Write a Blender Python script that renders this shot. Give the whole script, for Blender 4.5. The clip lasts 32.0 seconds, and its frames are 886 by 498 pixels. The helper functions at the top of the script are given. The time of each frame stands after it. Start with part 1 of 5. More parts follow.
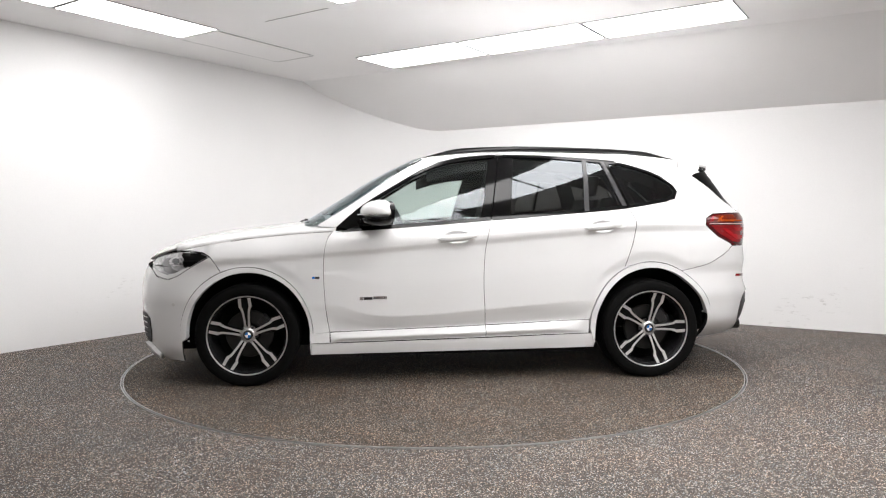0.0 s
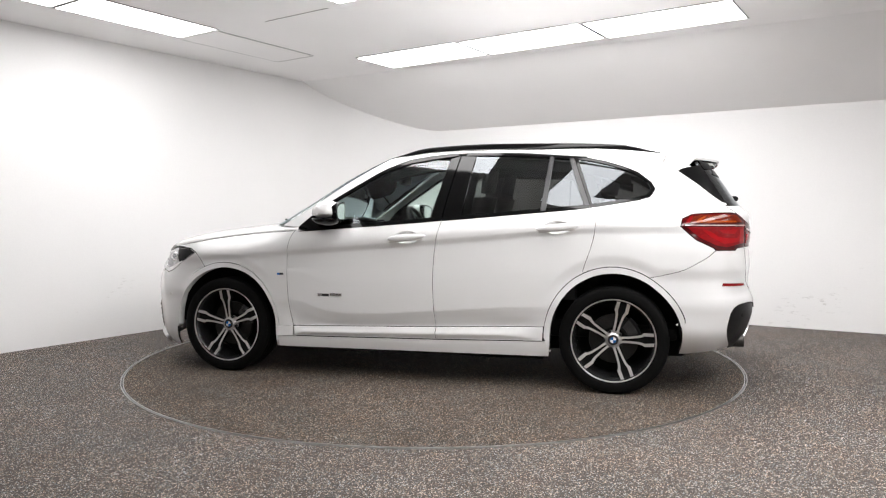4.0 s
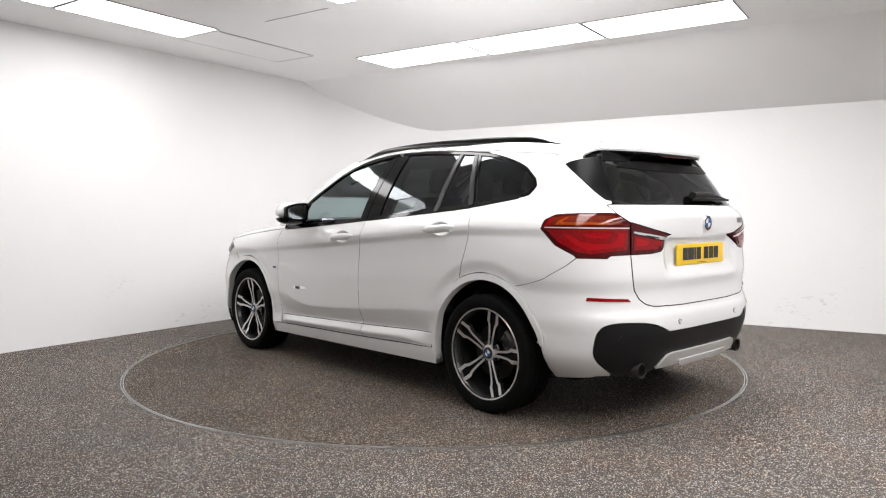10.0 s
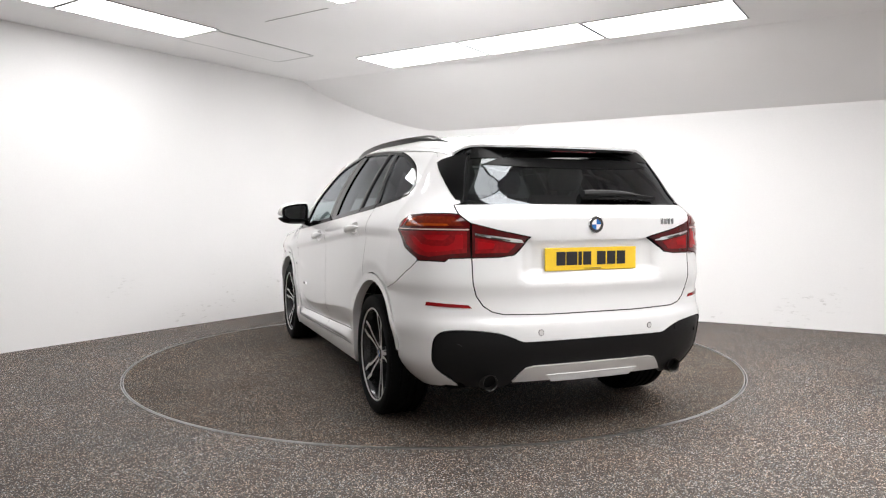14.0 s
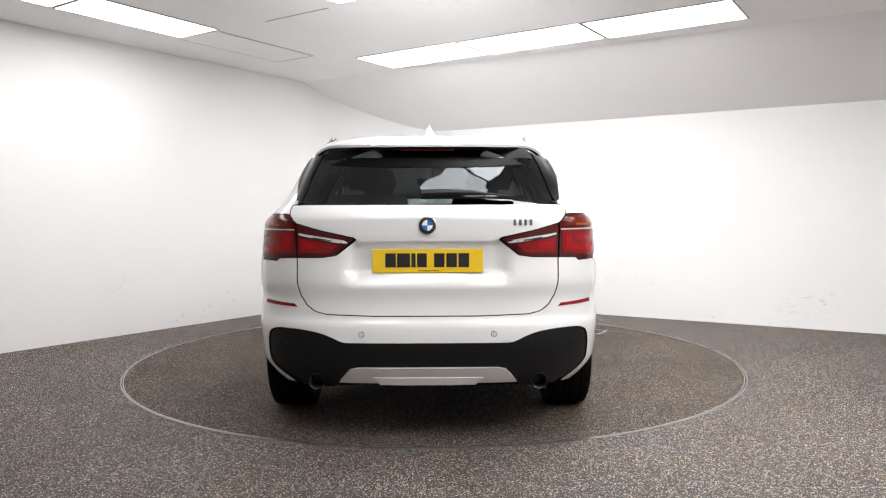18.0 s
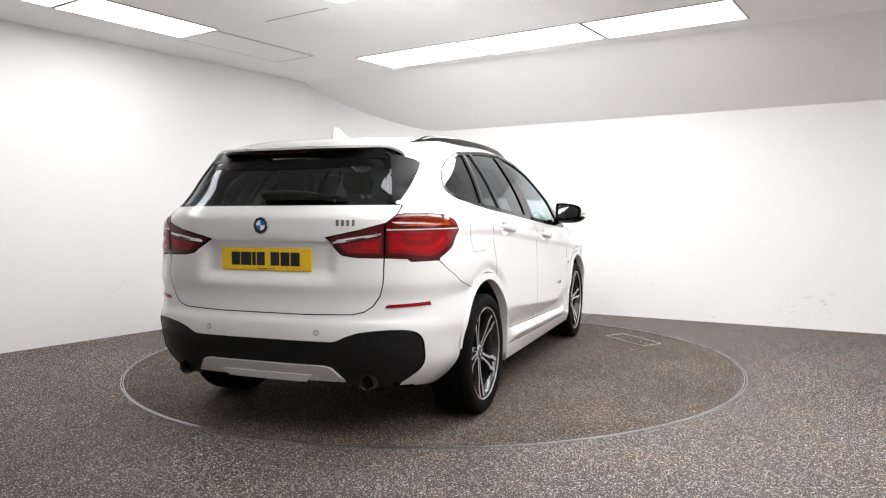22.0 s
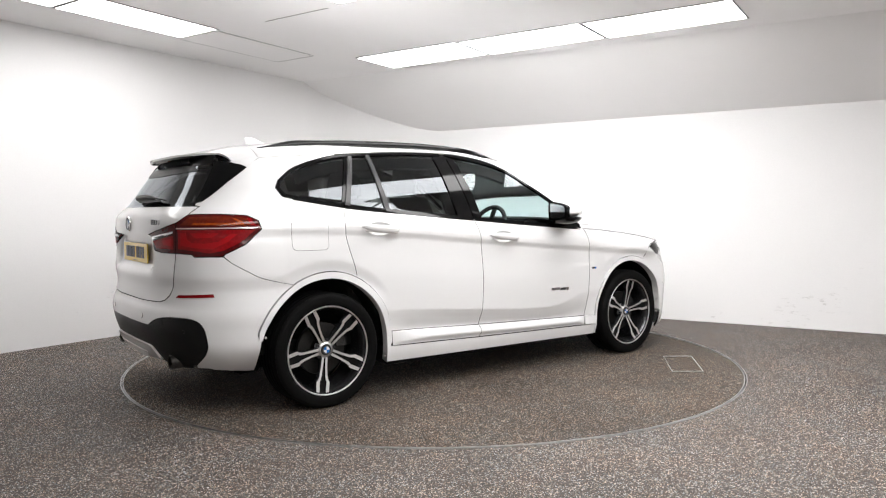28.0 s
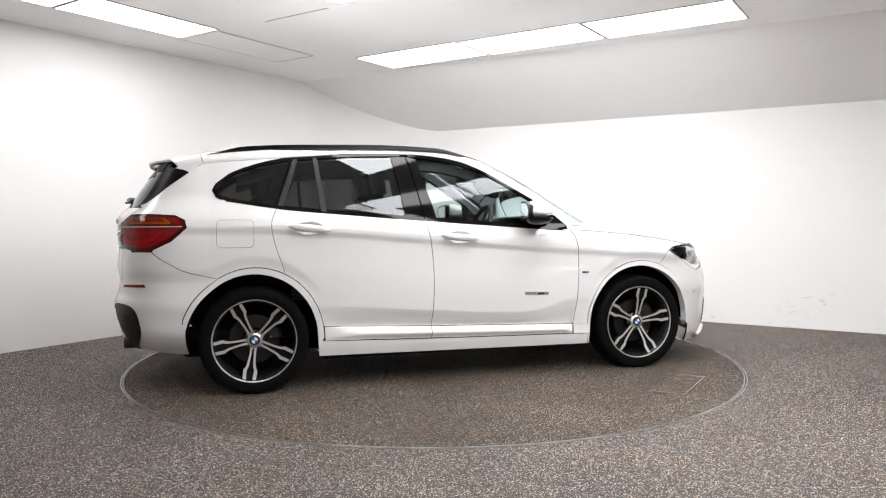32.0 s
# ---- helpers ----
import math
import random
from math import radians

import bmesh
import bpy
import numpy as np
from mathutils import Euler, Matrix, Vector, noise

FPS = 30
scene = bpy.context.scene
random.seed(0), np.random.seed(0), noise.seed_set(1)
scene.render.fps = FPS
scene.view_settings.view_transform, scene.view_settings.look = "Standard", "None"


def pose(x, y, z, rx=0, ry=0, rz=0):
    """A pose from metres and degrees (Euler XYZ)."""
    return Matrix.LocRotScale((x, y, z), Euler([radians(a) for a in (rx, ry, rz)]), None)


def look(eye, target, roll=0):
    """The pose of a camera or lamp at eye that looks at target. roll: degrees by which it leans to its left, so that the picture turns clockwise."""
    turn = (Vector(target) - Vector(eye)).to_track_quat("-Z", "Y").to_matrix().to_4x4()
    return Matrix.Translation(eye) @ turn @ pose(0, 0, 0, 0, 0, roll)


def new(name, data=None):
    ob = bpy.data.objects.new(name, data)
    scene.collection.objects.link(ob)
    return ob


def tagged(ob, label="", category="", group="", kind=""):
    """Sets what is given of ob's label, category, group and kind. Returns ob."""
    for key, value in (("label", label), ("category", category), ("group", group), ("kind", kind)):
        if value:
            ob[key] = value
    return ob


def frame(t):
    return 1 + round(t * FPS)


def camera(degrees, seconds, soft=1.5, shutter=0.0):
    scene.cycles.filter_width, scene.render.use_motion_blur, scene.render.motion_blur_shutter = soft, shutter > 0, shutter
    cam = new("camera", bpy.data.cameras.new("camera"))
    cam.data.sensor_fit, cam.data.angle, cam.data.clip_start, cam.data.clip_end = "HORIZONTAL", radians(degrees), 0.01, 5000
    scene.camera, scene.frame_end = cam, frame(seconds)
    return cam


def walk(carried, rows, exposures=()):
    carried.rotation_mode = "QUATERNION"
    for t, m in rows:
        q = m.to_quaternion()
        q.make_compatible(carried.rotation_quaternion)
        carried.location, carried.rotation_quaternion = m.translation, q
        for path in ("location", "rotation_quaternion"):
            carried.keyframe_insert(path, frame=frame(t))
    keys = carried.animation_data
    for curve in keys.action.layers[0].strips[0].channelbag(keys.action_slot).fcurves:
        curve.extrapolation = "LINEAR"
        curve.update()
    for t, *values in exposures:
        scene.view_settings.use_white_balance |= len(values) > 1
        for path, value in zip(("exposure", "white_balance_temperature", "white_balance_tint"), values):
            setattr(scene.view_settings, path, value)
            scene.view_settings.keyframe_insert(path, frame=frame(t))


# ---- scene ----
# The camera stands still; the turntable's centre is the world's origin.
cam = camera(63.2, 32.0, soft=1.2)
EYE = Vector((0.0, -5.6, 1.107))
AIM = EYE + Vector((math.sin(radians(0.641)) * math.cos(radians(-2.786)), math.cos(radians(0.641)) * math.cos(radians(-2.786)), math.sin(radians(-2.786))))
walk(cam, [(0, look(EYE, AIM, -0.17)), (32, look(EYE, AIM, -0.17))], exposures=[(0, 0.0), (32, 0.0)])

# ---- light ----
world = bpy.data.worlds.new("world")
scene.world = world
world.use_nodes = True
world.node_tree.nodes["Background"].inputs[0].default_value = (0.9, 0.95, 1.0, 1)
world.node_tree.nodes["Background"].inputs[1].default_value = 0.0
PANEL_GLOW = 13.6


# ---- materials ----
def node_mat(name, color, rough=0.5, metal=0.0, coat=0.0, coat_rough=0.03, spec=0.5):
    m = bpy.data.materials.new(name)
    m.use_nodes = True
    b = m.node_tree.nodes["Principled BSDF"]
    b.inputs["Base Color"].default_value = (*color, 1)
    b.inputs["Roughness"].default_value = rough
    b.inputs["Metallic"].default_value = metal
    b.inputs["Coat Weight"].default_value = coat
    b.inputs["Coat Roughness"].default_value = coat_rough
    b.inputs["Specular IOR Level"].default_value = spec
    return m


def grain(m, scale, amount, bump=0.0, scale2=None, amount2=0.0, rough_var=0.0, coords="Object"):
    """Colour variation at two scales, and fine relief, on a material."""
    nt = m.node_tree
    b = nt.nodes["Principled BSDF"]
    base = tuple(b.inputs["Base Color"].default_value)[:3]
    tc = nt.nodes.new("ShaderNodeTexCoord")
    n1 = nt.nodes.new("ShaderNodeTexNoise")
    n1.inputs["Scale"].default_value = scale
    n1.inputs["Detail"].default_value = 5
    n2 = nt.nodes.new("ShaderNodeTexNoise")
    n2.inputs["Scale"].default_value = scale2 or scale / 12
    n2.inputs["Detail"].default_value = 3
    nt.links.new(tc.outputs[coords], n1.inputs["Vector"])
    nt.links.new(tc.outputs[coords], n2.inputs["Vector"])
    r1 = nt.nodes.new("ShaderNodeMapRange")
    r1.inputs[1].default_value, r1.inputs[2].default_value = 0.3, 0.7
    r1.inputs[3].default_value, r1.inputs[4].default_value = 1 - amount, 1 + amount
    r2 = nt.nodes.new("ShaderNodeMapRange")
    r2.inputs[1].default_value, r2.inputs[2].default_value = 0.3, 0.7
    r2.inputs[3].default_value, r2.inputs[4].default_value = 1 - amount2, 1 + amount2
    nt.links.new(n1.outputs[0], r1.inputs[0])
    nt.links.new(n2.outputs[0], r2.inputs[0])
    mul = nt.nodes.new("ShaderNodeMath")
    mul.operation = "MULTIPLY"
    nt.links.new(r1.outputs[0], mul.inputs[0])
    nt.links.new(r2.outputs[0], mul.inputs[1])
    v = nt.nodes.new("ShaderNodeVectorMath")
    v.operation = "SCALE"
    v.inputs[0].default_value = base
    nt.links.new(mul.outputs[0], v.inputs["Scale"])
    nt.links.new(v.outputs[0], b.inputs["Base Color"])
    if bump:
        bn = nt.nodes.new("ShaderNodeBump")
        bn.inputs["Strength"].default_value = bump
        bn.inputs["Distance"].default_value = 0.002
        nt.links.new(n1.outputs[0], bn.inputs["Height"])
        nt.links.new(bn.outputs[0], b.inputs["Normal"])
    if rough_var:
        r0 = b.inputs["Roughness"].default_value
        r3 = nt.nodes.new("ShaderNodeMapRange")
        r3.inputs[3].default_value, r3.inputs[4].default_value = r0 - rough_var, r0 + rough_var
        nt.links.new(n2.outputs[0], r3.inputs[0])
        nt.links.new(r3.outputs[0], b.inputs["Roughness"])
    return m


def speckled(name, dark, mid, light, scale, rough, stain=0.12, spec=0.4):
    """Resin-bound stone chippings: small cells in several colours with relief."""
    m = bpy.data.materials.new(name)
    m.use_nodes = True
    nt = m.node_tree
    b = nt.nodes["Principled BSDF"]
    b.inputs["Roughness"].default_value = rough
    b.inputs["Specular IOR Level"].default_value = spec
    tc = nt.nodes.new("ShaderNodeTexCoord")
    vo = nt.nodes.new("ShaderNodeTexVoronoi")
    vo.inputs["Scale"].default_value = scale
    nt.links.new(tc.outputs["Object"], vo.inputs["Vector"])
    sep = nt.nodes.new("ShaderNodeSeparateColor")
    nt.links.new(vo.outputs["Color"], sep.inputs[0])
    ramp = nt.nodes.new("ShaderNodeValToRGB")
    el = ramp.color_ramp.elements
    el[0].position, el[0].color = 0.0, (*dark, 1)
    el[1].position, el[1].color = 1.0, (*light, 1)
    for p, c in ((0.35, mid), (0.62, tuple(1.25 * k for k in mid)), (0.8, (mid[0] * 1.5, mid[1] * 1.3, mid[2] * 1.1)), (0.93, tuple(0.75 * k for k in light))):
        e = el.new(p)
        e.color = (*c, 1)
    nt.links.new(sep.outputs[0], ramp.inputs[0])
    big = nt.nodes.new("ShaderNodeTexNoise")
    big.inputs["Scale"].default_value = 1.1
    big.inputs["Detail"].default_value = 6
    big.inputs["Roughness"].default_value = 0.65
    nt.links.new(tc.outputs["Object"], big.inputs["Vector"])
    mr = nt.nodes.new("ShaderNodeMapRange")
    mr.inputs[1].default_value, mr.inputs[2].default_value = 0.3, 0.7
    mr.inputs[3].default_value, mr.inputs[4].default_value = 1 - stain, 1 + stain
    nt.links.new(big.outputs[0], mr.inputs[0])
    sc = nt.nodes.new("ShaderNodeVectorMath")
    sc.operation = "SCALE"
    nt.links.new(ramp.outputs[0], sc.inputs[0])
    nt.links.new(mr.outputs[0], sc.inputs["Scale"])
    # single chips lean to blue or to rust
    hue = nt.nodes.new("ShaderNodeMix")
    hue.data_type = "RGBA"
    hue.inputs[6].default_value = (1.22, 0.96, 0.78, 1)
    hue.inputs[7].default_value = (0.82, 1.0, 1.2, 1)
    nt.links.new(sep.outputs[1], hue.inputs[0])
    tint = nt.nodes.new("ShaderNodeVectorMath")
    tint.operation = "MULTIPLY"
    nt.links.new(sc.outputs[0], tint.inputs[0])
    nt.links.new(hue.outputs[2], tint.inputs[1])
    # trodden patches, browner or greyer than the rest
    patch = nt.nodes.new("ShaderNodeTexNoise")
    patch.inputs["Scale"].default_value = 3.1
    patch.inputs["Detail"].default_value = 7
    patch.inputs["Roughness"].default_value = 0.7
    nt.links.new(tc.outputs["Object"], patch.inputs["Vector"])
    spread = nt.nodes.new("ShaderNodeMapRange")
    spread.inputs[1].default_value, spread.inputs[2].default_value = 0.36, 0.64
    nt.links.new(patch.outputs[0], spread.inputs[0])
    wear = nt.nodes.new("ShaderNodeMix")
    wear.data_type = "RGBA"
    wear.inputs[6].default_value = (1.04, 0.96, 0.9, 1)
    wear.inputs[7].default_value = (0.97, 1.02, 1.05, 1)
    nt.links.new(spread.outputs[0], wear.inputs[0])
    worn = nt.nodes.new("ShaderNodeVectorMath")
    worn.operation = "MULTIPLY"
    nt.links.new(tint.outputs[0], worn.inputs[0])
    nt.links.new(wear.outputs[2], worn.inputs[1])
    nt.links.new(worn.outputs[0], b.inputs["Base Color"])
    bn = nt.nodes.new("ShaderNodeBump")
    bn.inputs["Strength"].default_value = 0.6
    bn.inputs["Distance"].default_value = 0.003
    bn.invert = True
    nt.links.new(vo.outputs["Distance"], bn.inputs["Height"])
    nt.links.new(bn.outputs[0], b.inputs["Normal"])
    return m


def glass_mat(name, tint, rough=0.0):
    """A thin pane: clear mirror gloss over a tinted see-through sheet."""
    m = bpy.data.materials.new(name)
    m.use_nodes = True
    nt = m.node_tree
    nt.nodes.remove(nt.nodes["Principled BSDF"])
    out = nt.nodes["Material Output"]
    tr = nt.nodes.new("ShaderNodeBsdfTransparent")
    tr.inputs[0].default_value = (*tint, 1)
    gl = nt.nodes.new("ShaderNodeBsdfGlossy")
    gl.inputs["Roughness"].default_value = rough
    gl.inputs[0].default_value = (0.9, 0.95, 1.0, 1)
    fr = nt.nodes.new("ShaderNodeFresnel")
    fr.inputs[0].default_value = 1.55
    mx = nt.nodes.new("ShaderNodeMixShader")
    nt.links.new(fr.outputs[0], mx.inputs[0])
    nt.links.new(tr.outputs[0], mx.inputs[1])
    nt.links.new(gl.outputs[0], mx.inputs[2])
    nt.links.new(mx.outputs[0], out.inputs[0])
    return m


def glow_mat(name, color, strength):
    m = node_mat(name, (0.8, 0.8, 0.8), 0.4)
    b = m.node_tree.nodes["Principled BSDF"]
    b.inputs["Emission Color"].default_value = (*color, 1)
    b.inputs["Emission Strength"].default_value = strength
    return m


M_WALL = grain(node_mat("wall_paint", (0.85, 0.845, 0.845), 0.75), 90, 0.012, 0.06, 0.7, 0.02)


def scuffed(m, top, amount):
    """Faint grey rub marks low on a painted wall."""
    nt = m.node_tree
    b = nt.nodes["Principled BSDF"]
    src = b.inputs["Base Color"].links[0].from_socket
    tc = nt.nodes.new("ShaderNodeTexCoord")
    mask = None
    for scale, lo, hi, stretch in ((1.7, 0.52, 0.62, (1, 1, 1.5)), (26, 0.6, 0.7, (0.5, 0.5, 1.6))):
        mp = nt.nodes.new("ShaderNodeMapping")
        mp.inputs["Scale"].default_value = stretch
        no = nt.nodes.new("ShaderNodeTexNoise")
        no.inputs["Scale"].default_value = scale
        no.inputs["Detail"].default_value = 4
        mr = nt.nodes.new("ShaderNodeMapRange")
        mr.inputs[1].default_value, mr.inputs[2].default_value = lo, hi
        nt.links.new(tc.outputs["Object"], mp.inputs[0])
        nt.links.new(mp.outputs[0], no.inputs["Vector"])
        nt.links.new(no.outputs[0], mr.inputs[0])
        if mask is None:
            mask = mr.outputs[0]
        else:
            mu = nt.nodes.new("ShaderNodeMath")
            mu.operation = "MULTIPLY"
            nt.links.new(mask, mu.inputs[0])
            nt.links.new(mr.outputs[0], mu.inputs[1])
            mask = mu.outputs[0]
    sep = nt.nodes.new("ShaderNodeSeparateXYZ")
    nt.links.new(tc.outputs["Object"], sep.inputs[0])
    low = nt.nodes.new("ShaderNodeMapRange")
    low.inputs[1].default_value, low.inputs[2].default_value = top, top * 0.4
    low.inputs[3].default_value, low.inputs[4].default_value = 0.0, amount
    nt.links.new(sep.outputs[2], low.inputs[0])
    mu = nt.nodes.new("ShaderNodeMath")
    mu.operation = "MULTIPLY"
    nt.links.new(mask, mu.inputs[0])
    nt.links.new(low.outputs[0], mu.inputs[1])
    mix = nt.nodes.new("ShaderNodeMix")
    mix.data_type = "RGBA"
    mix.inputs[7].default_value = (0.3, 0.28, 0.26, 1)
    nt.links.new(mu.outputs[0], mix.inputs[0])
    nt.links.new(src, mix.inputs[6])
    nt.links.new(mix.outputs[2], b.inputs["Base Color"])
    return m


scuffed(M_WALL, 0.7, 0.32)
M_CEIL = grain(node_mat("ceiling_paint", (0.9, 0.89, 0.89), 0.8), 120, 0.012, 0.05, 0.8, 0.02)
M_FLOOR = speckled("stone_chip_floor", (0.003, 0.0025, 0.002), (0.047, 0.04, 0.033), (0.64, 0.605, 0.56), 245, 0.65, 0.18, 0.35)
M_DISC = speckled("stone_chip_turntable", (0.004, 0.0035, 0.003), (0.044, 0.037, 0.03), (0.5, 0.45, 0.385), 245, 0.75, 0.26, 0.2)
M_STEEL = grain(node_mat("brushed_steel", (0.55, 0.55, 0.55), 0.35, 1.0), 60, 0.1, 0.05)
M_PIT = node_mat("dark_gap", (0.01, 0.01, 0.01), 0.9)
M_SEAM = node_mat("ceiling_seam", (0.09, 0.085, 0.085), 0.8)
M_LAMPFRAME = node_mat("lamp_frame", (0.3, 0.3, 0.3), 0.5)
M_GLOW = glow_mat("lamp_diffuser", (1.0, 0.985, 0.98), PANEL_GLOW)
# Glow levels set per panel to balance the room's light, not by lamp type.
M_GLOW_DIM = glow_mat("dim_lamp_diffuser", (1.0, 0.985, 0.98), PANEL_GLOW * 0.6)
M_GLOW_KEY = glow_mat("added_fill_diffuser", (1.0, 0.985, 0.98), PANEL_GLOW * 1.25)
M_GLOW_HIGH = glow_mat("raised_lamp_diffuser", (1.0, 0.985, 0.98), PANEL_GLOW * 1.2)
M_GLOW_LOW = glow_mat("weak_lamp_diffuser", (1.0, 0.985, 0.98), PANEL_GLOW * 0.4)
M_GLOW_SOFT = glow_mat("lowered_lamp_diffuser", (1.0, 0.985, 0.98), PANEL_GLOW * 0.85)

M_PAINT = grain(node_mat("pearl_white_paint", (0.75, 0.748, 0.75), 0.32, 0.0, 1.0, 0.02, 0.5), 900, 0.01, 0.0, 3, 0.006)
# Dark colour for turned-in panel edges, standing in for shade in the joints.
M_JOINT_SHADE = node_mat("joint_shade", (0.012, 0.012, 0.012), 0.8, spec=0.1)
M_BAR = grain(node_mat("satin_grey_trim", (0.035, 0.035, 0.037), 0.3, spec=0.35), 400, 0.1)
M_BLACK = node_mat("gloss_black_trim", (0.003, 0.003, 0.0032), 0.08, 0.0, 0.0, spec=0.2)
M_BLADE = node_mat("black_spoiler_plastic", (0.004, 0.004, 0.0042), 0.3, spec=0.08)
M_MATT = grain(node_mat("matt_black_plastic", (0.008, 0.008, 0.0085), 0.42, spec=0.22), 500, 0.15, 0.15)
M_INNER = grain(node_mat("underbody_black", (0.008, 0.008, 0.008), 0.9, spec=0.1), 60, 0.2)
M_RUBBER = grain(node_mat("tyre_rubber", (0.0035, 0.0035, 0.0035), 0.75, spec=0.09), 220, 0.15, 0.2, 8, 0.15)
M_ALLOY = grain(node_mat("machined_alloy", (0.68, 0.675, 0.67), 0.32, 0.85), 300, 0.06)
M_GREY = node_mat("dark_grey_alloy", (0.04, 0.04, 0.042), 0.25, 0.6, 0.4)
M_DISCBRAKE = grain(node_mat("brake_disc_steel", (0.03, 0.029, 0.028), 0.5, 0.8), 80, 0.15)
M_PIPE = grain(node_mat("dark_steel", (0.045, 0.042, 0.04), 0.35, 0.7), 90, 0.3)
M_CHROME = node_mat("chrome", (0.8, 0.8, 0.82), 0.08, 1.0)
M_DARKCHROME = node_mat("dark_chrome", (0.32, 0.32, 0.325), 0.2, 1.0)
M_SATIN = grain(node_mat("satin_silver_plastic", (0.62, 0.61, 0.6), 0.35, 0.4), 300, 0.03)
M_TINT = glass_mat("privacy_glass", (0.2, 0.205, 0.2))
BODY = [M_PAINT, M_JOINT_SHADE]
M_CLEAR = glass_mat("clear_glass", (0.72, 0.8, 0.77))
M_RED = grain(node_mat("red_lamp_lens", (0.22, 0.002, 0.004), 0.08, spec=0.35), 60, 0.2)
M_DARKRED = grain(node_mat("dark_red_lamp_lens", (0.065, 0.0018, 0.0025), 0.06, spec=0.4), 60, 0.2)
M_BROWN = grain(node_mat("unlit_amber_lens", (0.12, 0.011, 0.003), 0.08, spec=0.5), 70, 0.25)
M_AMBER = grain(node_mat("amber_lamp_lens", (0.3, 0.045, 0.005), 0.12, spec=0.25), 70, 0.25)
M_LIGHTBAR = node_mat("light_guide", (0.68, 0.45, 0.43), 0.1, 0.0, 1.0)
M_LENS = grain(node_mat("headlamp_reflector", (0.6, 0.6, 0.61), 0.25, 0.4, 1.0, 0.01), 45, 0.35)
M_BULB = node_mat("projector_glass", (0.25, 0.26, 0.28), 0.05, 0.3, 1.0)
M_CORE = node_mat("bright_red_lens", (0.32, 0.003, 0.006), 0.2, spec=0.2)
M_YELLOW = grain(node_mat("yellow_plate", (0.85, 0.56, 0.01), 0.3, 0.0, 0.5), 700, 0.03)
M_INK = node_mat("plate_ink", (0.012, 0.012, 0.014), 0.4)
M_BLUE = node_mat("blue_enamel", (0.02, 0.16, 0.5), 0.15, 0.0, 1.0)
M_WHITE = node_mat("white_enamel", (0.8, 0.8, 0.8), 0.15, 0.0, 1.0)
M_LEATHER = grain(node_mat("black_leather", (0.02, 0.02, 0.021), 0.5), 260, 0.2, 0.3)
M_MIRROR = node_mat("mirror_glass", (0.85, 0.87, 0.88), 0.01, 1.0)


# ---- mesh helpers ----
CAR_AT = Vector((-1.3876, 0.0227, 0.0))


def to_object(name, me, mats, parent=None, label=""):
    for m in mats if isinstance(mats, (list, tuple)) else [mats]:
        me.materials.append(m)
    ob = new(name, me)
    if parent is not None:
        ob.parent = parent
        if parent.type == "EMPTY" and parent.name.startswith("estate_car"):
            ob.location = CAR_AT
    if label:
        ob["label"] = label
    return ob


def part(name, bm, mats, parent=None, label="", smooth=True, angle=40):
    me = bpy.data.meshes.new(name)
    bmesh.ops.recalc_face_normals(bm, faces=bm.faces)
    if smooth:
        for f in bm.faces:
            f.smooth = True
        for e in bm.edges:
            if len(e.link_faces) == 2 and e.calc_face_angle(0) > radians(angle):
                e.smooth = False
    bm.to_mesh(me)
    bm.free()
    return to_object(name, me, mats, parent, label)


def box(bm, x0, x1, y0, y1, z0, z1, bevel=0.0, mat=0, m=None):
    r = bmesh.ops.create_cube(bm, size=1)
    vs = r["verts"]
    for v in vs:
        v.co = Vector(((x0 + x1) / 2 + v.co.x * (x1 - x0), (y0 + y1) / 2 + v.co.y * (y1 - y0), (z0 + z1) / 2 + v.co.z * (z1 - z0)))
    fs = list({f for v in vs for f in v.link_faces})
    if bevel:
        g = bmesh.ops.bevel(bm, geom=list({e for v in vs for e in v.link_edges}), offset=bevel, segments=2, affect="EDGES", profile=0.5)
        fs = list({f for f in g["faces"]} | {f for f in fs if f.is_valid})
        vs = list({v for f in fs for v in f.verts})
    for f in fs:
        f.material_index = mat
    if m is not None:
        bmesh.ops.transform(bm, matrix=m, verts=vs)
    return vs


def loft(bm, rings, closed=True, caps=True, mat=0):
    """Skin a row of rings, each with the same number of points."""
    vr = [[bm.verts.new(p) for p in r] for r in rings]
    n = len(rings[0])
    for a, b in zip(vr, vr[1:]):
        for i in range(n if closed else n - 1):
            j = (i + 1) % n
            f = bm.faces.new((a[i], a[j], b[j], b[i]))
            f.material_index = mat
    if caps and closed:
        for r in (vr[0], vr[-1]):
            f = bm.faces.new(r)
            f.material_index = mat
    return vr


def lathe(bm, profile, seg=64, mat=0, closed=False):
    """Turn (r, y) points about the y axis."""
    rings = [[Vector((r * math.cos(2 * math.pi * k / seg), y, r * math.sin(2 * math.pi * k / seg))) for k in range(seg)] for r, y in profile]
    if closed:
        rings.append(rings[0])
    return loft(bm, rings, True, False, mat)


def sweep(bm, path, size, seg=10, mat=0, flat=1.0):
    """A tube along a path; size: one radius, or one for each point. flat squeezes it upright."""
    path = [Vector(p) for p in path]
    rings = []
    for i, p in enumerate(path):
        d = (path[min(i + 1, len(path) - 1)] - path[max(i - 1, 0)]).normalized()
        up = Vector((0, 0, 1)) if abs(d.z) < 0.95 else Vector((1, 0, 0))
        s = d.cross(up).normalized()
        u = s.cross(d)
        r = size[i] if isinstance(size, (list, tuple)) else size
        rings.append([p + s * (r * math.cos(a)) + u * (r * flat * math.sin(a)) for a in (2 * math.pi * k / seg for k in range(seg))])
    loft(bm, rings, True, True, mat)


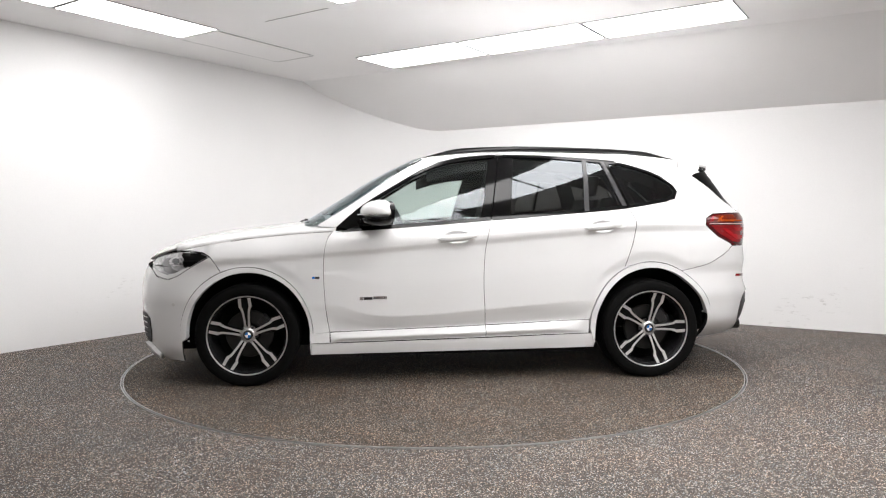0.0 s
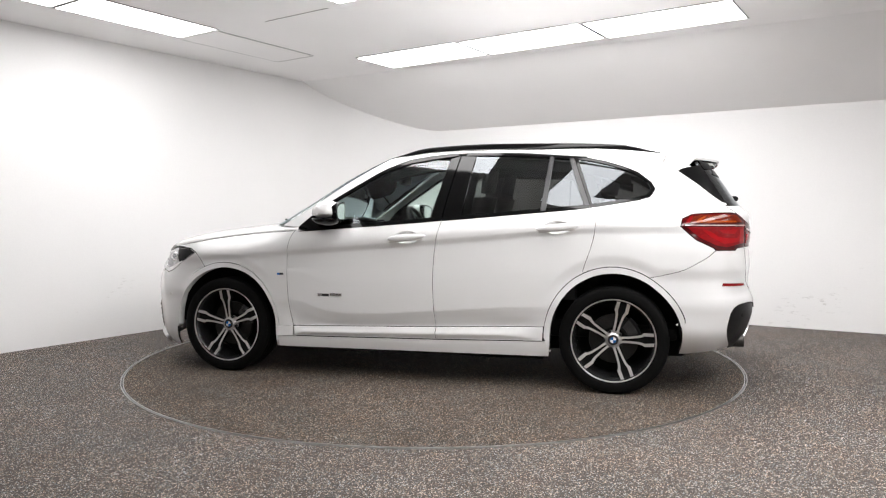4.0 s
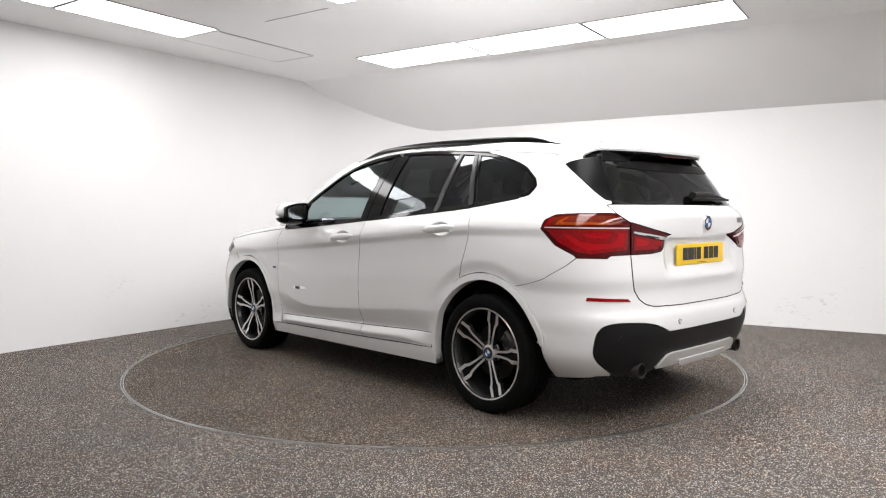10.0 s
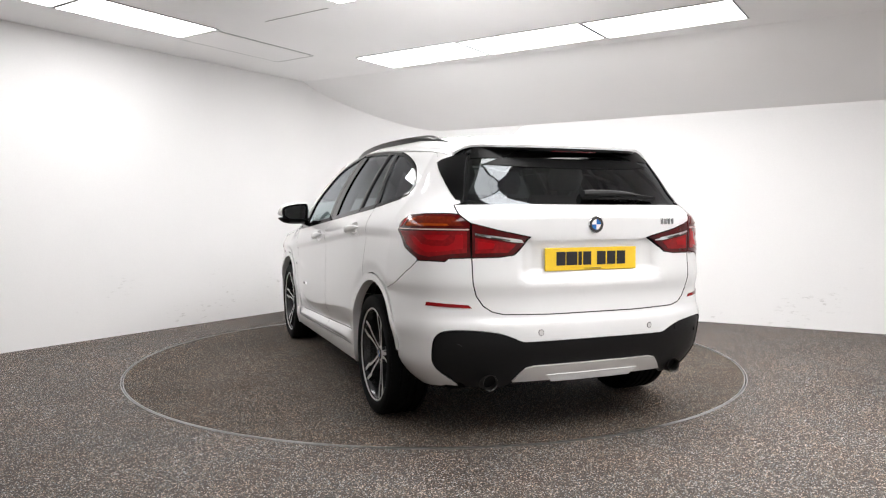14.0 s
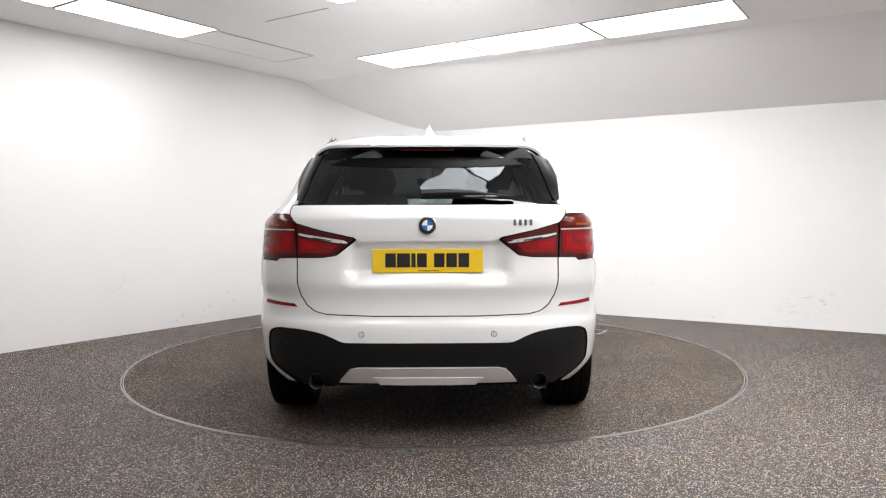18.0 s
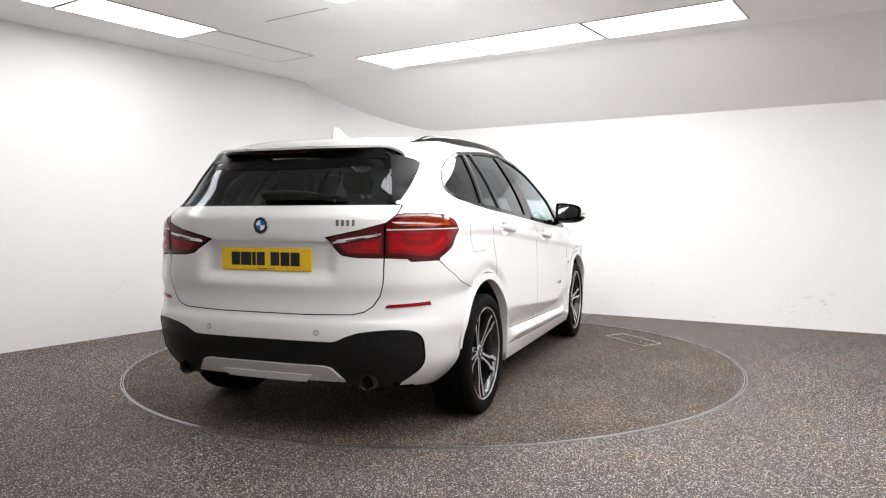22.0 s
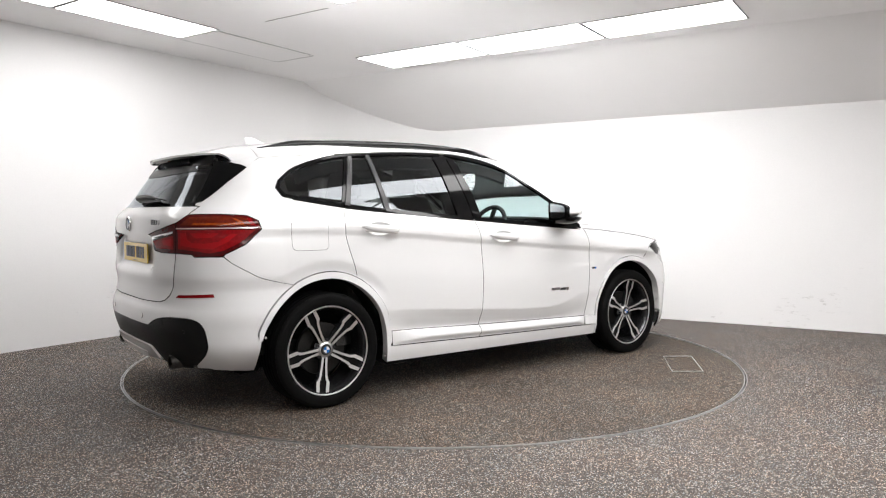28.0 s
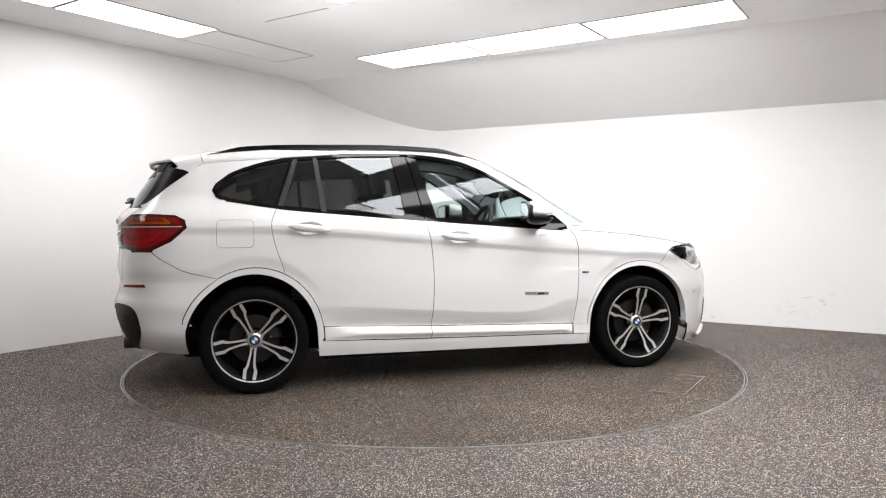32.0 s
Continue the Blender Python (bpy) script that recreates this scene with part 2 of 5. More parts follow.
def extrude_outline(bm, pts, depth, mat_face=0, mat_side=0):
    """A plate: points (x, y, z) of its front face, and the way to its back."""
    a = [bm.verts.new(p) for p in pts]
    b = [bm.verts.new(Vector(p) + Vector(depth)) for p in pts]
    bm.faces.new(a).material_index = mat_face
    bm.faces.new(b[::-1]).material_index = mat_side
    for i in range(len(a)):
        j = (i + 1) % len(a)
        bm.faces.new((a[i], b[i], b[j], a[j])).material_index = mat_side


def pchip(keys):
    """A smooth curve through (x, y) keys that does not overshoot."""
    xs, ys = [k[0] for k in keys], [k[1] for k in keys]
    n = len(xs)
    d = [(ys[i + 1] - ys[i]) / (xs[i + 1] - xs[i]) for i in range(n - 1)]
    m = [d[0]] + [0 if d[i - 1] * d[i] <= 0 else 2 * d[i - 1] * d[i] / (d[i - 1] + d[i]) for i in range(1, n - 1)] + [d[-1]]

    def f(x):
        if x <= xs[0]:
            return ys[0] + m[0] * (x - xs[0])
        if x >= xs[-1]:
            return ys[-1] + m[-1] * (x - xs[-1])
        i = 0
        while x > xs[i + 1]:
            i += 1
        h = xs[i + 1] - xs[i]
        t = (x - xs[i]) / h
        return ys[i] * (1 + 2 * t) * (1 - t) ** 2 + m[i] * h * t * (1 - t) ** 2 + ys[i + 1] * t * t * (3 - 2 * t) + m[i + 1] * h * t * t * (t - 1)

    return f


def smooth_line(pts, k=5):
    """A Catmull-Rom curve through the points."""
    out = []
    for i in range(len(pts) - 1):
        p0, p1, p2, p3 = pts[max(i - 1, 0)], pts[i], pts[i + 1], pts[min(i + 2, len(pts) - 1)]
        for j in range(k):
            t = j / k
            out.append(tuple(0.5 * (2 * b + (c - a) * t + (2 * a - 5 * b + 4 * c - d) * t * t + (3 * b - a - 3 * c + d) * t ** 3) for a, b, c, d in zip(p0, p1, p2, p3)))
    return out + [tuple(pts[-1])]


def step01(a, b, x):
    t = min(1, max(0, (x - a) / (b - a)))
    return t * t * (3 - 2 * t)


# ---- the car's surface, as charts of the body ----
crease = pchip([(-0.5, 1.04), (0.1, 1.03), (1.1, 0.955), (2.2, 0.87), (3.4, 0.80)])
low_crease = pchip([(-0.5, 0.55), (0.5, 0.52), (1.1, 0.475), (1.74, 0.437), (1.86, 0.447), (1.97, 0.472), (2.08, 0.51), (3.0, 0.56)])
belt = pchip([(-0.3, 1.215), (-0.18, 1.2), (0.15, 1.15), (0.58, 1.112), (1.08, 1.072), (1.75, 1.022), (2.1, 1.0), (3.0, 0.98)])
sill_line = pchip([(-0.5, 0.33), (0.43, 0.31), (1.12, 0.292), (2.26, 0.272), (3.0, 0.26)])
door_line = pchip([(-0.5, 0.42), (0.42, 0.40), (1.13, 0.372), (2.15, 0.342), (3.0, 0.32)])
rear_x = pchip([(0.14, -0.70), (0.28, -0.80), (0.38, -0.845), (0.5, -0.875), (0.57, -0.872), (0.625, -0.848), (0.7, -0.842), (0.78, -0.85), (0.9, -0.84), (0.99, -0.845), (1.08, -0.848), (1.12, -0.83), (1.155, -0.79), (1.3, -0.69), (1.39, -0.625), (1.46, -0.57), (1.56, -0.48)])
nose_x = pchip([(0.14, 3.34), (0.22, 3.44), (0.35, 3.475), (0.55, 3.49), (0.7, 3.48), (0.78, 3.455), (0.9, 3.38)])
roof_mid = pchip([(-0.7, 1.44), (-0.5, 1.482), (-0.3, 1.527), (0.0, 1.56), (0.4, 1.579), (0.8, 1.583), (1.2, 1.566), (1.45, 1.533), (1.62, 1.488)])
roof_base = pchip([(-0.7, 1.352), (-0.5, 1.392), (-0.3, 1.43), (0.0, 1.458), (0.2, 1.474), (0.4, 1.49), (0.7, 1.511), (1.0, 1.516), (1.24, 1.498), (1.48, 1.437), (1.7, 1.31)])
hood_mid = pchip([(2.1, 1.088), (2.25, 1.074), (2.42, 1.056), (2.69, 1.026), (2.89, 1.001), (3.08, 0.964), (3.2, 0.927), (3.28, 0.893), (3.36, 0.852), (3.46, 0.785)])
hood_base = pchip([(2.05, 1.0), (2.3, 0.985), (2.67, 0.95), (2.95, 0.905), (3.1, 0.878), (3.2, 0.855), (3.3, 0.825), (3.46, 0.775)])
pillar_x = pchip([(1.0, 2.265), (1.12, 2.07), (1.24, 1.888), (1.36, 1.71), (1.45, 1.557), (1.5, 1.457), (1.56, 1.3)])
screen_bulge = pchip([(1.0, 0.2), (1.24, 0.18), (1.36, 0.166), (1.45, 0.143), (1.52, 0.126)])
XA, RW, NW = -0.25, 0.76, 3.2
XF, RF = 2.86, 0.7
UC = XA - RW * math.pi / 2


HANDLES = ((1.315, 0.955), (0.34, 1.022))


def side_glass(z):
    """The lean of the upper body: half width over height."""
    return 0.862 - 0.28 * (z - 1.07) - 0.56 * (z - 1.07) ** 2


def half_width(x, z):
    zc, zl, zb, zs, zd = crease(x), low_crease(x), belt(x), sill_line(x), door_line(x)
    tuck = step01(0.3, 1.0, x) * step01(2.1, 1.78, x)
    ridge = step01(0.42, 0.75, x) * step01(2.14, 2.06, x)
    ledge = step01(0.4, 0.6, x) * step01(2.2, 2.1, x)
    if z > zb + 0.03:
        y = side_glass(z)
    else:
        zr = zs + (0.2 + 0.22 * ridge) * (zd - zs)
        keys = [(0.12, 0.846), (0.2, 0.866), (zs - 0.02, 0.884), (zs - 0.001, 0.885), (zs + 0.002, 0.884 - 0.011 * ridge), (zr - 0.003, 0.8845 + 0.012 * ridge), (zr + 0.003, 0.885 + 0.013 * ridge), (zd - 0.012, 0.886 - 0.008 * ledge), (zd + 0.004, 0.887 - 0.018 * ledge - 0.006 * tuck), (zl - 0.05, 0.892 - 0.014 * tuck), (zl - 0.01, 0.898 - 0.004 * tuck), (zl + 0.01, 0.8995), (zl + 0.2, 0.8995), (zc - 0.13, 0.894), (zc - 0.05, 0.8935), (zc - 0.005, 0.9055), (zc + 0.005, 0.9055), (zb + 0.03, side_glass(zb + 0.03)), (zb + 0.06, side_glass(zb + 0.06))]
        keys = [k for n, k in enumerate(keys) if n == 0 or k[0] > max(p[0] for p in keys[:n]) + 0.001]
        y = pchip(keys)(z)
    y -= 0.05 * max(0.0, 0.3 - x) ** 2
    y -= 0.9 * step01(2.1, 2.6, x) * max(0.0, z - zc + 0.04) ** 1.5
    for hx, hz in HANDLES:
        if abs(x - hx) < 0.1 and abs(z - hz) < 0.05:
            y -= 0.03 * step01(1.0, 0.5, math.hypot((x - hx) / 0.09, (z - hz) / 0.042))
    for ax, wide, tall in ((2.67, 0.42, 0.437), (0.005, 0.42, 0.448)):
        # the body draws in towards the arch mouldings
        if abs(x - ax) < 0.6 and z > 0.34:
            r = math.hypot((x - ax) / wide, (z - 0.335) / tall)
            y -= 0.013 * step01(1.17, 1.0, r) * step01(0.55, 0.75, z)
    y -= 2.0 * step01(-0.1, -0.25, x) * max(0.0, 0.4 - z) ** 1.5
    return y - step01(0.85, 1.23, z) * 0.047 * max(0.0, 0.9 - x) ** 2 - step01(1.0, 1.2, z) * 0.03 * max(0.0, x - 1.1) ** 2


def body(u, z):
    """Sides and tail: u is x along the side, then runs round the tail."""
    if u >= XA:
        return Vector((u, half_width(u, z), z))
    a = (XA - u) / RW
    c, s = math.cos(a), math.sin(a)
    w, l = half_width(XA, z), XA - rear_x(z)
    n = NW - 0.2 * step01(1.02, 1.2, z)
    r = ((abs(c) / w) ** n + (abs(s) / l) ** n) ** (-1 / n)
    x, y = XA - r * s, r * c
    dent = step01(0.42, 0.33, abs(y)) * step01(0.76, 0.85, z) * step01(0.994, 0.988, z)
    return Vector((x + 0.042 * dent * (1 if s > 0.5 else 0), y, z))


def nose_square(z):
    return 2.65 - 0.45 * step01(0.6, 0.86, z)


def nose(u, z):
    if u <= XF:
        return Vector((u, half_width(u, z), z))
    a = (u - XF) / RF
    c, s = math.cos(a), math.sin(a)
    w, l = half_width(XF, z), nose_x(z) - XF
    n = nose_square(z)
    r = ((abs(c) / w) ** n + (abs(s) / l) ** n) ** (-1 / n)
    return Vector((XF + r * s, r * c, z))


def cab(u, z):
    """Windscreen and its posts: u is counted from the post's line."""
    xa = pillar_x(z)
    if u <= 0:
        return Vector((xa + u, half_width(xa + u, z), z))
    a = u / 0.5
    w, l, n = half_width(xa, z), screen_bulge(z), 2.3
    d = math.hypot(w * math.cos(a), l * math.sin(a))
    c, s = w * math.cos(a) / d, l * math.sin(a) / d
    r = ((abs(c) / w) ** n + (abs(s) / l) ** n) ** (-1 / n)
    return Vector((xa + r * s, r * c, z))


def roof_parts(x):
    zt, zm = roof_base(x), roof_mid(x)
    z0, w = zt - 0.06, half_width(x, zt)
    h = zm - z0
    yb = w / (1 - (0.06 / h) ** 3.8) ** (1 / 3.8)
    return z0, yb, h


def roof(x, a):
    z0, yb, h = roof_parts(x)
    c, s = math.cos(a), math.sin(a)
    r = ((abs(c) / yb) ** 3.8 + (abs(s) / h) ** 3.8) ** (-1 / 3.8)
    return Vector((x, r * c, z0 + r * s))


def roof_angle(x, y):
    """The angle at which the roof has that y."""
    lo, hi = 0.0, math.pi
    for _ in range(40):
        mid = (lo + hi) / 2
        if roof(x, mid).y > y:
            lo = mid
        else:
            hi = mid
    return lo


def roof_edge(x):
    return math.atan2(0.06, half_width(x, roof_base(x)))


def hood_width(x):
    zb = hood_base(x)
    if x <= XF:
        return half_width(x, zb)
    l = nose_x(zb) - XF
    n = nose_square(zb)
    return half_width(XF, zb) * max(0.0, 1 - min(1, (x - XF) / l) ** n) ** (1 / n)


def hood(x, a):
    zb, zm, w = hood_base(x), hood_mid(x), max(0.02, hood_width(x))
    h = max(0.004, zm - zb)
    c, s = math.cos(a), math.sin(a)
    r = ((abs(c) / w) ** 2.6 + (abs(s) / h) ** 2.6) ** (-1 / 2.6)
    return Vector((x, r * c, zb + r * s))


def hood_angle(x, y):
    lo, hi = 0.0, math.pi
    for _ in range(40):
        mid = (lo + hi) / 2
        if hood(x, mid).y > y:
            lo = mid
        else:
            hi = mid
    return lo


def at_x(x, z, chart=body):
    """Chart point on the left flank at that x."""
    if chart is body and x >= XA or chart is nose and x <= XF:
        return (x, z)
    lo, hi = 0.0, math.pi / 2
    for _ in range(40):
        mid = (lo + hi) / 2
        p = body(XA - RW * mid, z).x if chart is body else -nose(XF + RF * mid, z).x
        if p > (x if chart is body else -x):
            lo = mid
        else:
            hi = mid
    return (XA - RW * lo, z) if chart is body else (XF + RF * lo, z)


def at_y(y, z, chart=body):
    """Chart point on the tail (or nose) at that y."""
    lo, hi = 0.0, math.pi
    for _ in range(40):
        mid = (lo + hi) / 2
        p = body(XA - RW * mid, z) if chart is body else nose(XF + RF * mid, z)
        if p.y > y:
            lo = mid
        else:
            hi = mid
    return (XA - RW * lo, z) if chart is body else (XF + RF * lo, z)


def both(pts, centre):
    """A left half of an outline, carried over to the right."""
    return list(pts) + [(2 * centre - u, z) for u, z in reversed(pts)]


def flipped(chart):
    def f(u, v):
        p = chart(u, v)
        return Vector((p.x, -p.y, p.z))

    return f


def chart_normal(chart, u, v):
    e = 0.002
    n = (chart(u, v + e) - chart(u, v - e)).cross(chart(u + e, v) - chart(u - e, v))
    return n.normalized() if n.length > 1e-12 else Vector((0, 0, 1))


def panel(name, outline, chart, mats, parent, off=0.0, th=0.014, du=0.05, dv=0.05, label="", out=1, gap=0.0, extra=(), fine=()):
    """A sheet of the body cut out of a chart along an outline, with a turned-in edge. out: -1 where the chart's turn faces inwards.
    extra: more (outline, chart, out) pieces in the same mesh."""
    verts, faces, normals, flange = [], [], [], []
    for shape, ch, side in ((outline, chart, out), *extra):
        bm = bmesh.new()
        clean = []
        for p in shape:
            if not clean or math.dist(p, clean[-1]) > 1e-4:
                clean.append(p)
        if math.dist(clean[0], clean[-1]) < 1e-4:
            clean.pop()
        bm.faces.new([bm.verts.new((p[0], p[1], 0)) for p in clean])
        bm.normal_update()
        us, vs = [p[0] for p in clean], [p[1] for p in clean]
        if gap:
            bmesh.ops.inset_region(bm, faces=bm.faces[:], thickness=gap, use_even_offset=True, use_boundary=True)
            ring = [f for f in bm.faces if any(e.is_boundary for e in f.edges)]
            bmesh.ops.delete(bm, geom=ring, context="FACES")
        for lo, hi, d, ax in ((min(us), max(us), du, 0), (min(vs), max(vs), dv, 1)):
            k = max(1, round((hi - lo) / d))
            for i in range(1, k):
                co, no = [0, 0, 0], [0, 0, 0]
                co[ax], no[ax] = lo + (hi - lo) * i / k, 1
                bmesh.ops.bisect_plane(bm, geom=bm.verts[:] + bm.edges[:] + bm.faces[:], plane_co=co, plane_no=no, dist=1e-5)
        for ax, mid, wide, d in fine:
            k = round(2 * wide / d)
            for i in range(k + 1):
                co, no = [0, 0, 0], [0, 0, 0]
                co[ax], no[ax] = mid - wide + d * i, 1
                bmesh.ops.bisect_plane(bm, geom=bm.verts[:] + bm.edges[:] + bm.faces[:], plane_co=co, plane_no=no, dist=1e-5)
        bmesh.ops.triangulate(bm, faces=[f for f in bm.faces if len(f.verts) > 4])
        bm.verts.index_update()
        base = len(verts)
        pos, nor = [], []
        for v in bm.verts:
            n = chart_normal(ch, v.co.x, v.co.y) * side
            pos.append(ch(v.co.x, v.co.y) + n * off)
            nor.append(n)
        verts += pos
        normals += nor
        for f in bm.faces:
            ids = [v.index for v in f.verts]
            a, b, c = (pos[i] for i in ids[:3])
            if (b - a).cross(c - a).dot(nor[ids[0]]) < 0:
                ids.reverse()
            faces.append([base + i for i in ids])
            flange.append(0)
        edge = {v.index for e in bm.edges if e.is_boundary for v in e.verts}
        low, top = {}, {}
        for i in edge:
            top[i] = len(verts)
            verts.append(pos[i])
            normals.append(Vector((0, 0, 0)))
            low[i] = len(verts)
            verts.append(pos[i] - nor[i] * th)
            normals.append(Vector((0, 0, 0)))
        for e in bm.edges:
            if e.is_boundary:
                i, j = (v.index for v in e.verts)
                faces.append([top[i], top[j], low[j], low[i]])
                flange.append(1)
        bm.free()
    me = bpy.data.meshes.new(name)
    me.from_pydata(verts, [], faces)
    me.polygons.foreach_set("use_smooth", [True] * len(faces))
    if isinstance(mats, list):
        # the second material: the turned-in edge, coloured dark for the shade in the joint
        me.polygons.foreach_set("material_index", flange)
    me.normals_split_custom_set_from_vertices(normals)
    me.update()
    return to_object(name, me, mats, parent, label)


def pair(name, outline, chart, mats, parent, **kw):
    """The same part on both flanks."""
    panel(name, outline, chart, mats, parent, **kw)
    kw2 = dict(kw)
    kw2["out"] = -kw.get("out", 1)
    kw2["extra"] = tuple((o, flipped(c), -s) for o, c, s in kw.get("extra", ()))
    panel(name, outline, flipped(chart), mats, parent, **kw2)


def arc(cx, cz, rx, rz, a0, a1, n=18):
    return [(cx + rx * math.cos(radians(a0 + (a1 - a0) * k / n)), cz + rz * math.sin(radians(a0 + (a1 - a0) * k / n))) for k in range(n + 1)]


# ---- the room ----
CORNER = Vector((-0.867, 3.86))
LEFT_DIR = Vector((0.5776, 0.8163))
RIGHT_DIR = Vector((0.8564, -0.5164))
CEIL_Z, EAVE_Z, SLOPE_RUN, TANGENT = 2.657, 2.122, 1.137, 1.13
DISC_R = 2.242


def wall_line():
    """The two walls with the rounded corner between them, seen from above, from the near left to the far right."""
    a, b = CORNER - LEFT_DIR * TANGENT, CORNER + RIGHT_DIR * TANGENT
    pts = [CORNER - LEFT_DIR * (10.2 - 10.2 * k / 12) - LEFT_DIR * TANGENT * (k / 12) for k in range(12)] + [a]
    for k in range(1, 24):
        t = k / 24
        w = 0.38
        d = (1 - t) ** 2 + 2 * w * t * (1 - t) + t * t
        pts.append((a * (1 - t) ** 2 + CORNER * 2 * w * t * (1 - t) + b * t * t) / d)
    return pts + [b + RIGHT_DIR * (8.3 * k / 10) for k in range(11)]


def wall_top(p):
    """The height of the ceiling over a place: flat, then down the slope to the eaves."""
    n = Vector((-RIGHT_DIR.y, RIGHT_DIR.x))
    d = (CORNER - p).dot(n)
    return CEIL_Z if d > SLOPE_RUN else EAVE_Z + (CEIL_Z - EAVE_Z) * max(0, d) / SLOPE_RUN


def build_walls():
    pts = wall_line()
    names = [("wall_left", pts[:13]), ("wall_corner", pts[12:37]), ("wall_right", pts[36:])]
    for name, line in names:
        bm = bmesh.new()
        rings = []
        for i, p in enumerate(line):
            d = (line[min(i + 1, len(line) - 1)] - line[max(i - 1, 0)]).normalized()
            if name == "wall_corner" and i == 0:
                d = LEFT_DIR
            if name == "wall_corner" and i == len(line) - 1:
                d = RIGHT_DIR
            n = Vector((-d.y, d.x)) * 0.15
            zt = wall_top(p) + 0.03
            rings.append([(p.x, p.y, -0.02), (p.x, p.y, zt), (p.x + n.x, p.y + n.y, zt), (p.x + n.x, p.y + n.y, -0.02)])
        loft(bm, rings)
        tagged(part(name, bm, M_WALL, angle=30), "smooth white painted studio wall with faint scuffs", "wall", kind="structure")
    start, end = pts[0], pts[-1]
    far = start + RIGHT_DIR * 9.43
    for name, a, b in (("wall_behind", start, far), ("wall_far_right", far, end)):
        bm = bmesh.new()
        d = (b - a).normalized()
        n = Vector((d.y, -d.x)) * 0.15
        loft(bm, [[(p.x, p.y, -0.02), (p.x, p.y, wall_top(p) + 0.03), (p.x + n.x, p.y + n.y, wall_top(p) + 0.03), (p.x + n.x, p.y + n.y, -0.02)] for p in (a, a.lerp(b, 0.87 if name == "wall_far_right" else 0.5), a.lerp(b, 0.888 if name == "wall_far_right" else 0.9), b)])
        tagged(part(name, bm, M_WALL, smooth=False), "plain white painted studio wall", "wall", kind="structure")


def build_ceiling():
    n = Vector((-RIGHT_DIR.y, RIGHT_DIR.x))
    bm = bmesh.new()
    rings = []
    for k in range(15):
        s = -3.0 + 13.5 * k / 14
        o = CORNER + RIGHT_DIR * s
        e, m, far = o + n * 0.05, o - n * SLOPE_RUN, o - n * 12.5
        zs = EAVE_Z - 0.05 * (CEIL_Z - EAVE_Z) / SLOPE_RUN
        rings.append([(far.x, far.y, CEIL_Z), (m.x, m.y, CEIL_Z), (e.x, e.y, zs), (e.x, e.y, zs + 0.12), (m.x, m.y, CEIL_Z + 0.12), (far.x, far.y, CEIL_Z + 0.12)])
    loft(bm, rings)
    tagged(part("ceiling", bm, M_CEIL, angle=10), "white ceiling with a sloped strip down to the low wall", "ceiling", kind="structure")


def build_floor():
    seg = 160
    bm = bmesh.new()
    rings = []
    for r, z in ((DISC_R + 0.008, -0.08), (DISC_R + 0.008, 0.0), (3.2, 0.0), (5.0, 0.0), (14.0, 0.0)):
        rings.append([(r * math.cos(2 * math.pi * k / seg), r * math.sin(2 * math.pi * k / seg), z) for k in range(seg)])
    loft(bm, rings, True, False)
    tagged(part("floor", bm, M_FLOOR, angle=30), "grey-brown speckled stone-chip resin floor", "floor", kind="structure")
    bm = bmesh.new()
    loft(bm, [[(r * math.cos(2 * math.pi * k / seg), r * math.sin(2 * math.pi * k / seg), z) for k in range(seg)] for r, z in ((DISC_R + 0.008, -0.02), (DISC_R + 0.008, 0.0035), (DISC_R + 0.013, 0.0035), (DISC_R + 0.013, -0.02))], True, False)
    tagged(part("trim", bm, M_STEEL, angle=30), "thin steel edging set in the floor round the turntable", "trim", kind="structure")
    bm = bmesh.new()
    loft(bm, [[(r * math.cos(2 * math.pi * k / 64), r * math.sin(2 * math.pi * k / 64), z) for k in range(64)] for r, z in ((2.5, -0.08), (2.5, -0.1))])
    tagged(part("floor_pit", bm, M_PIT, smooth=False), "dark pit under the turntable", "floor", kind="structure")


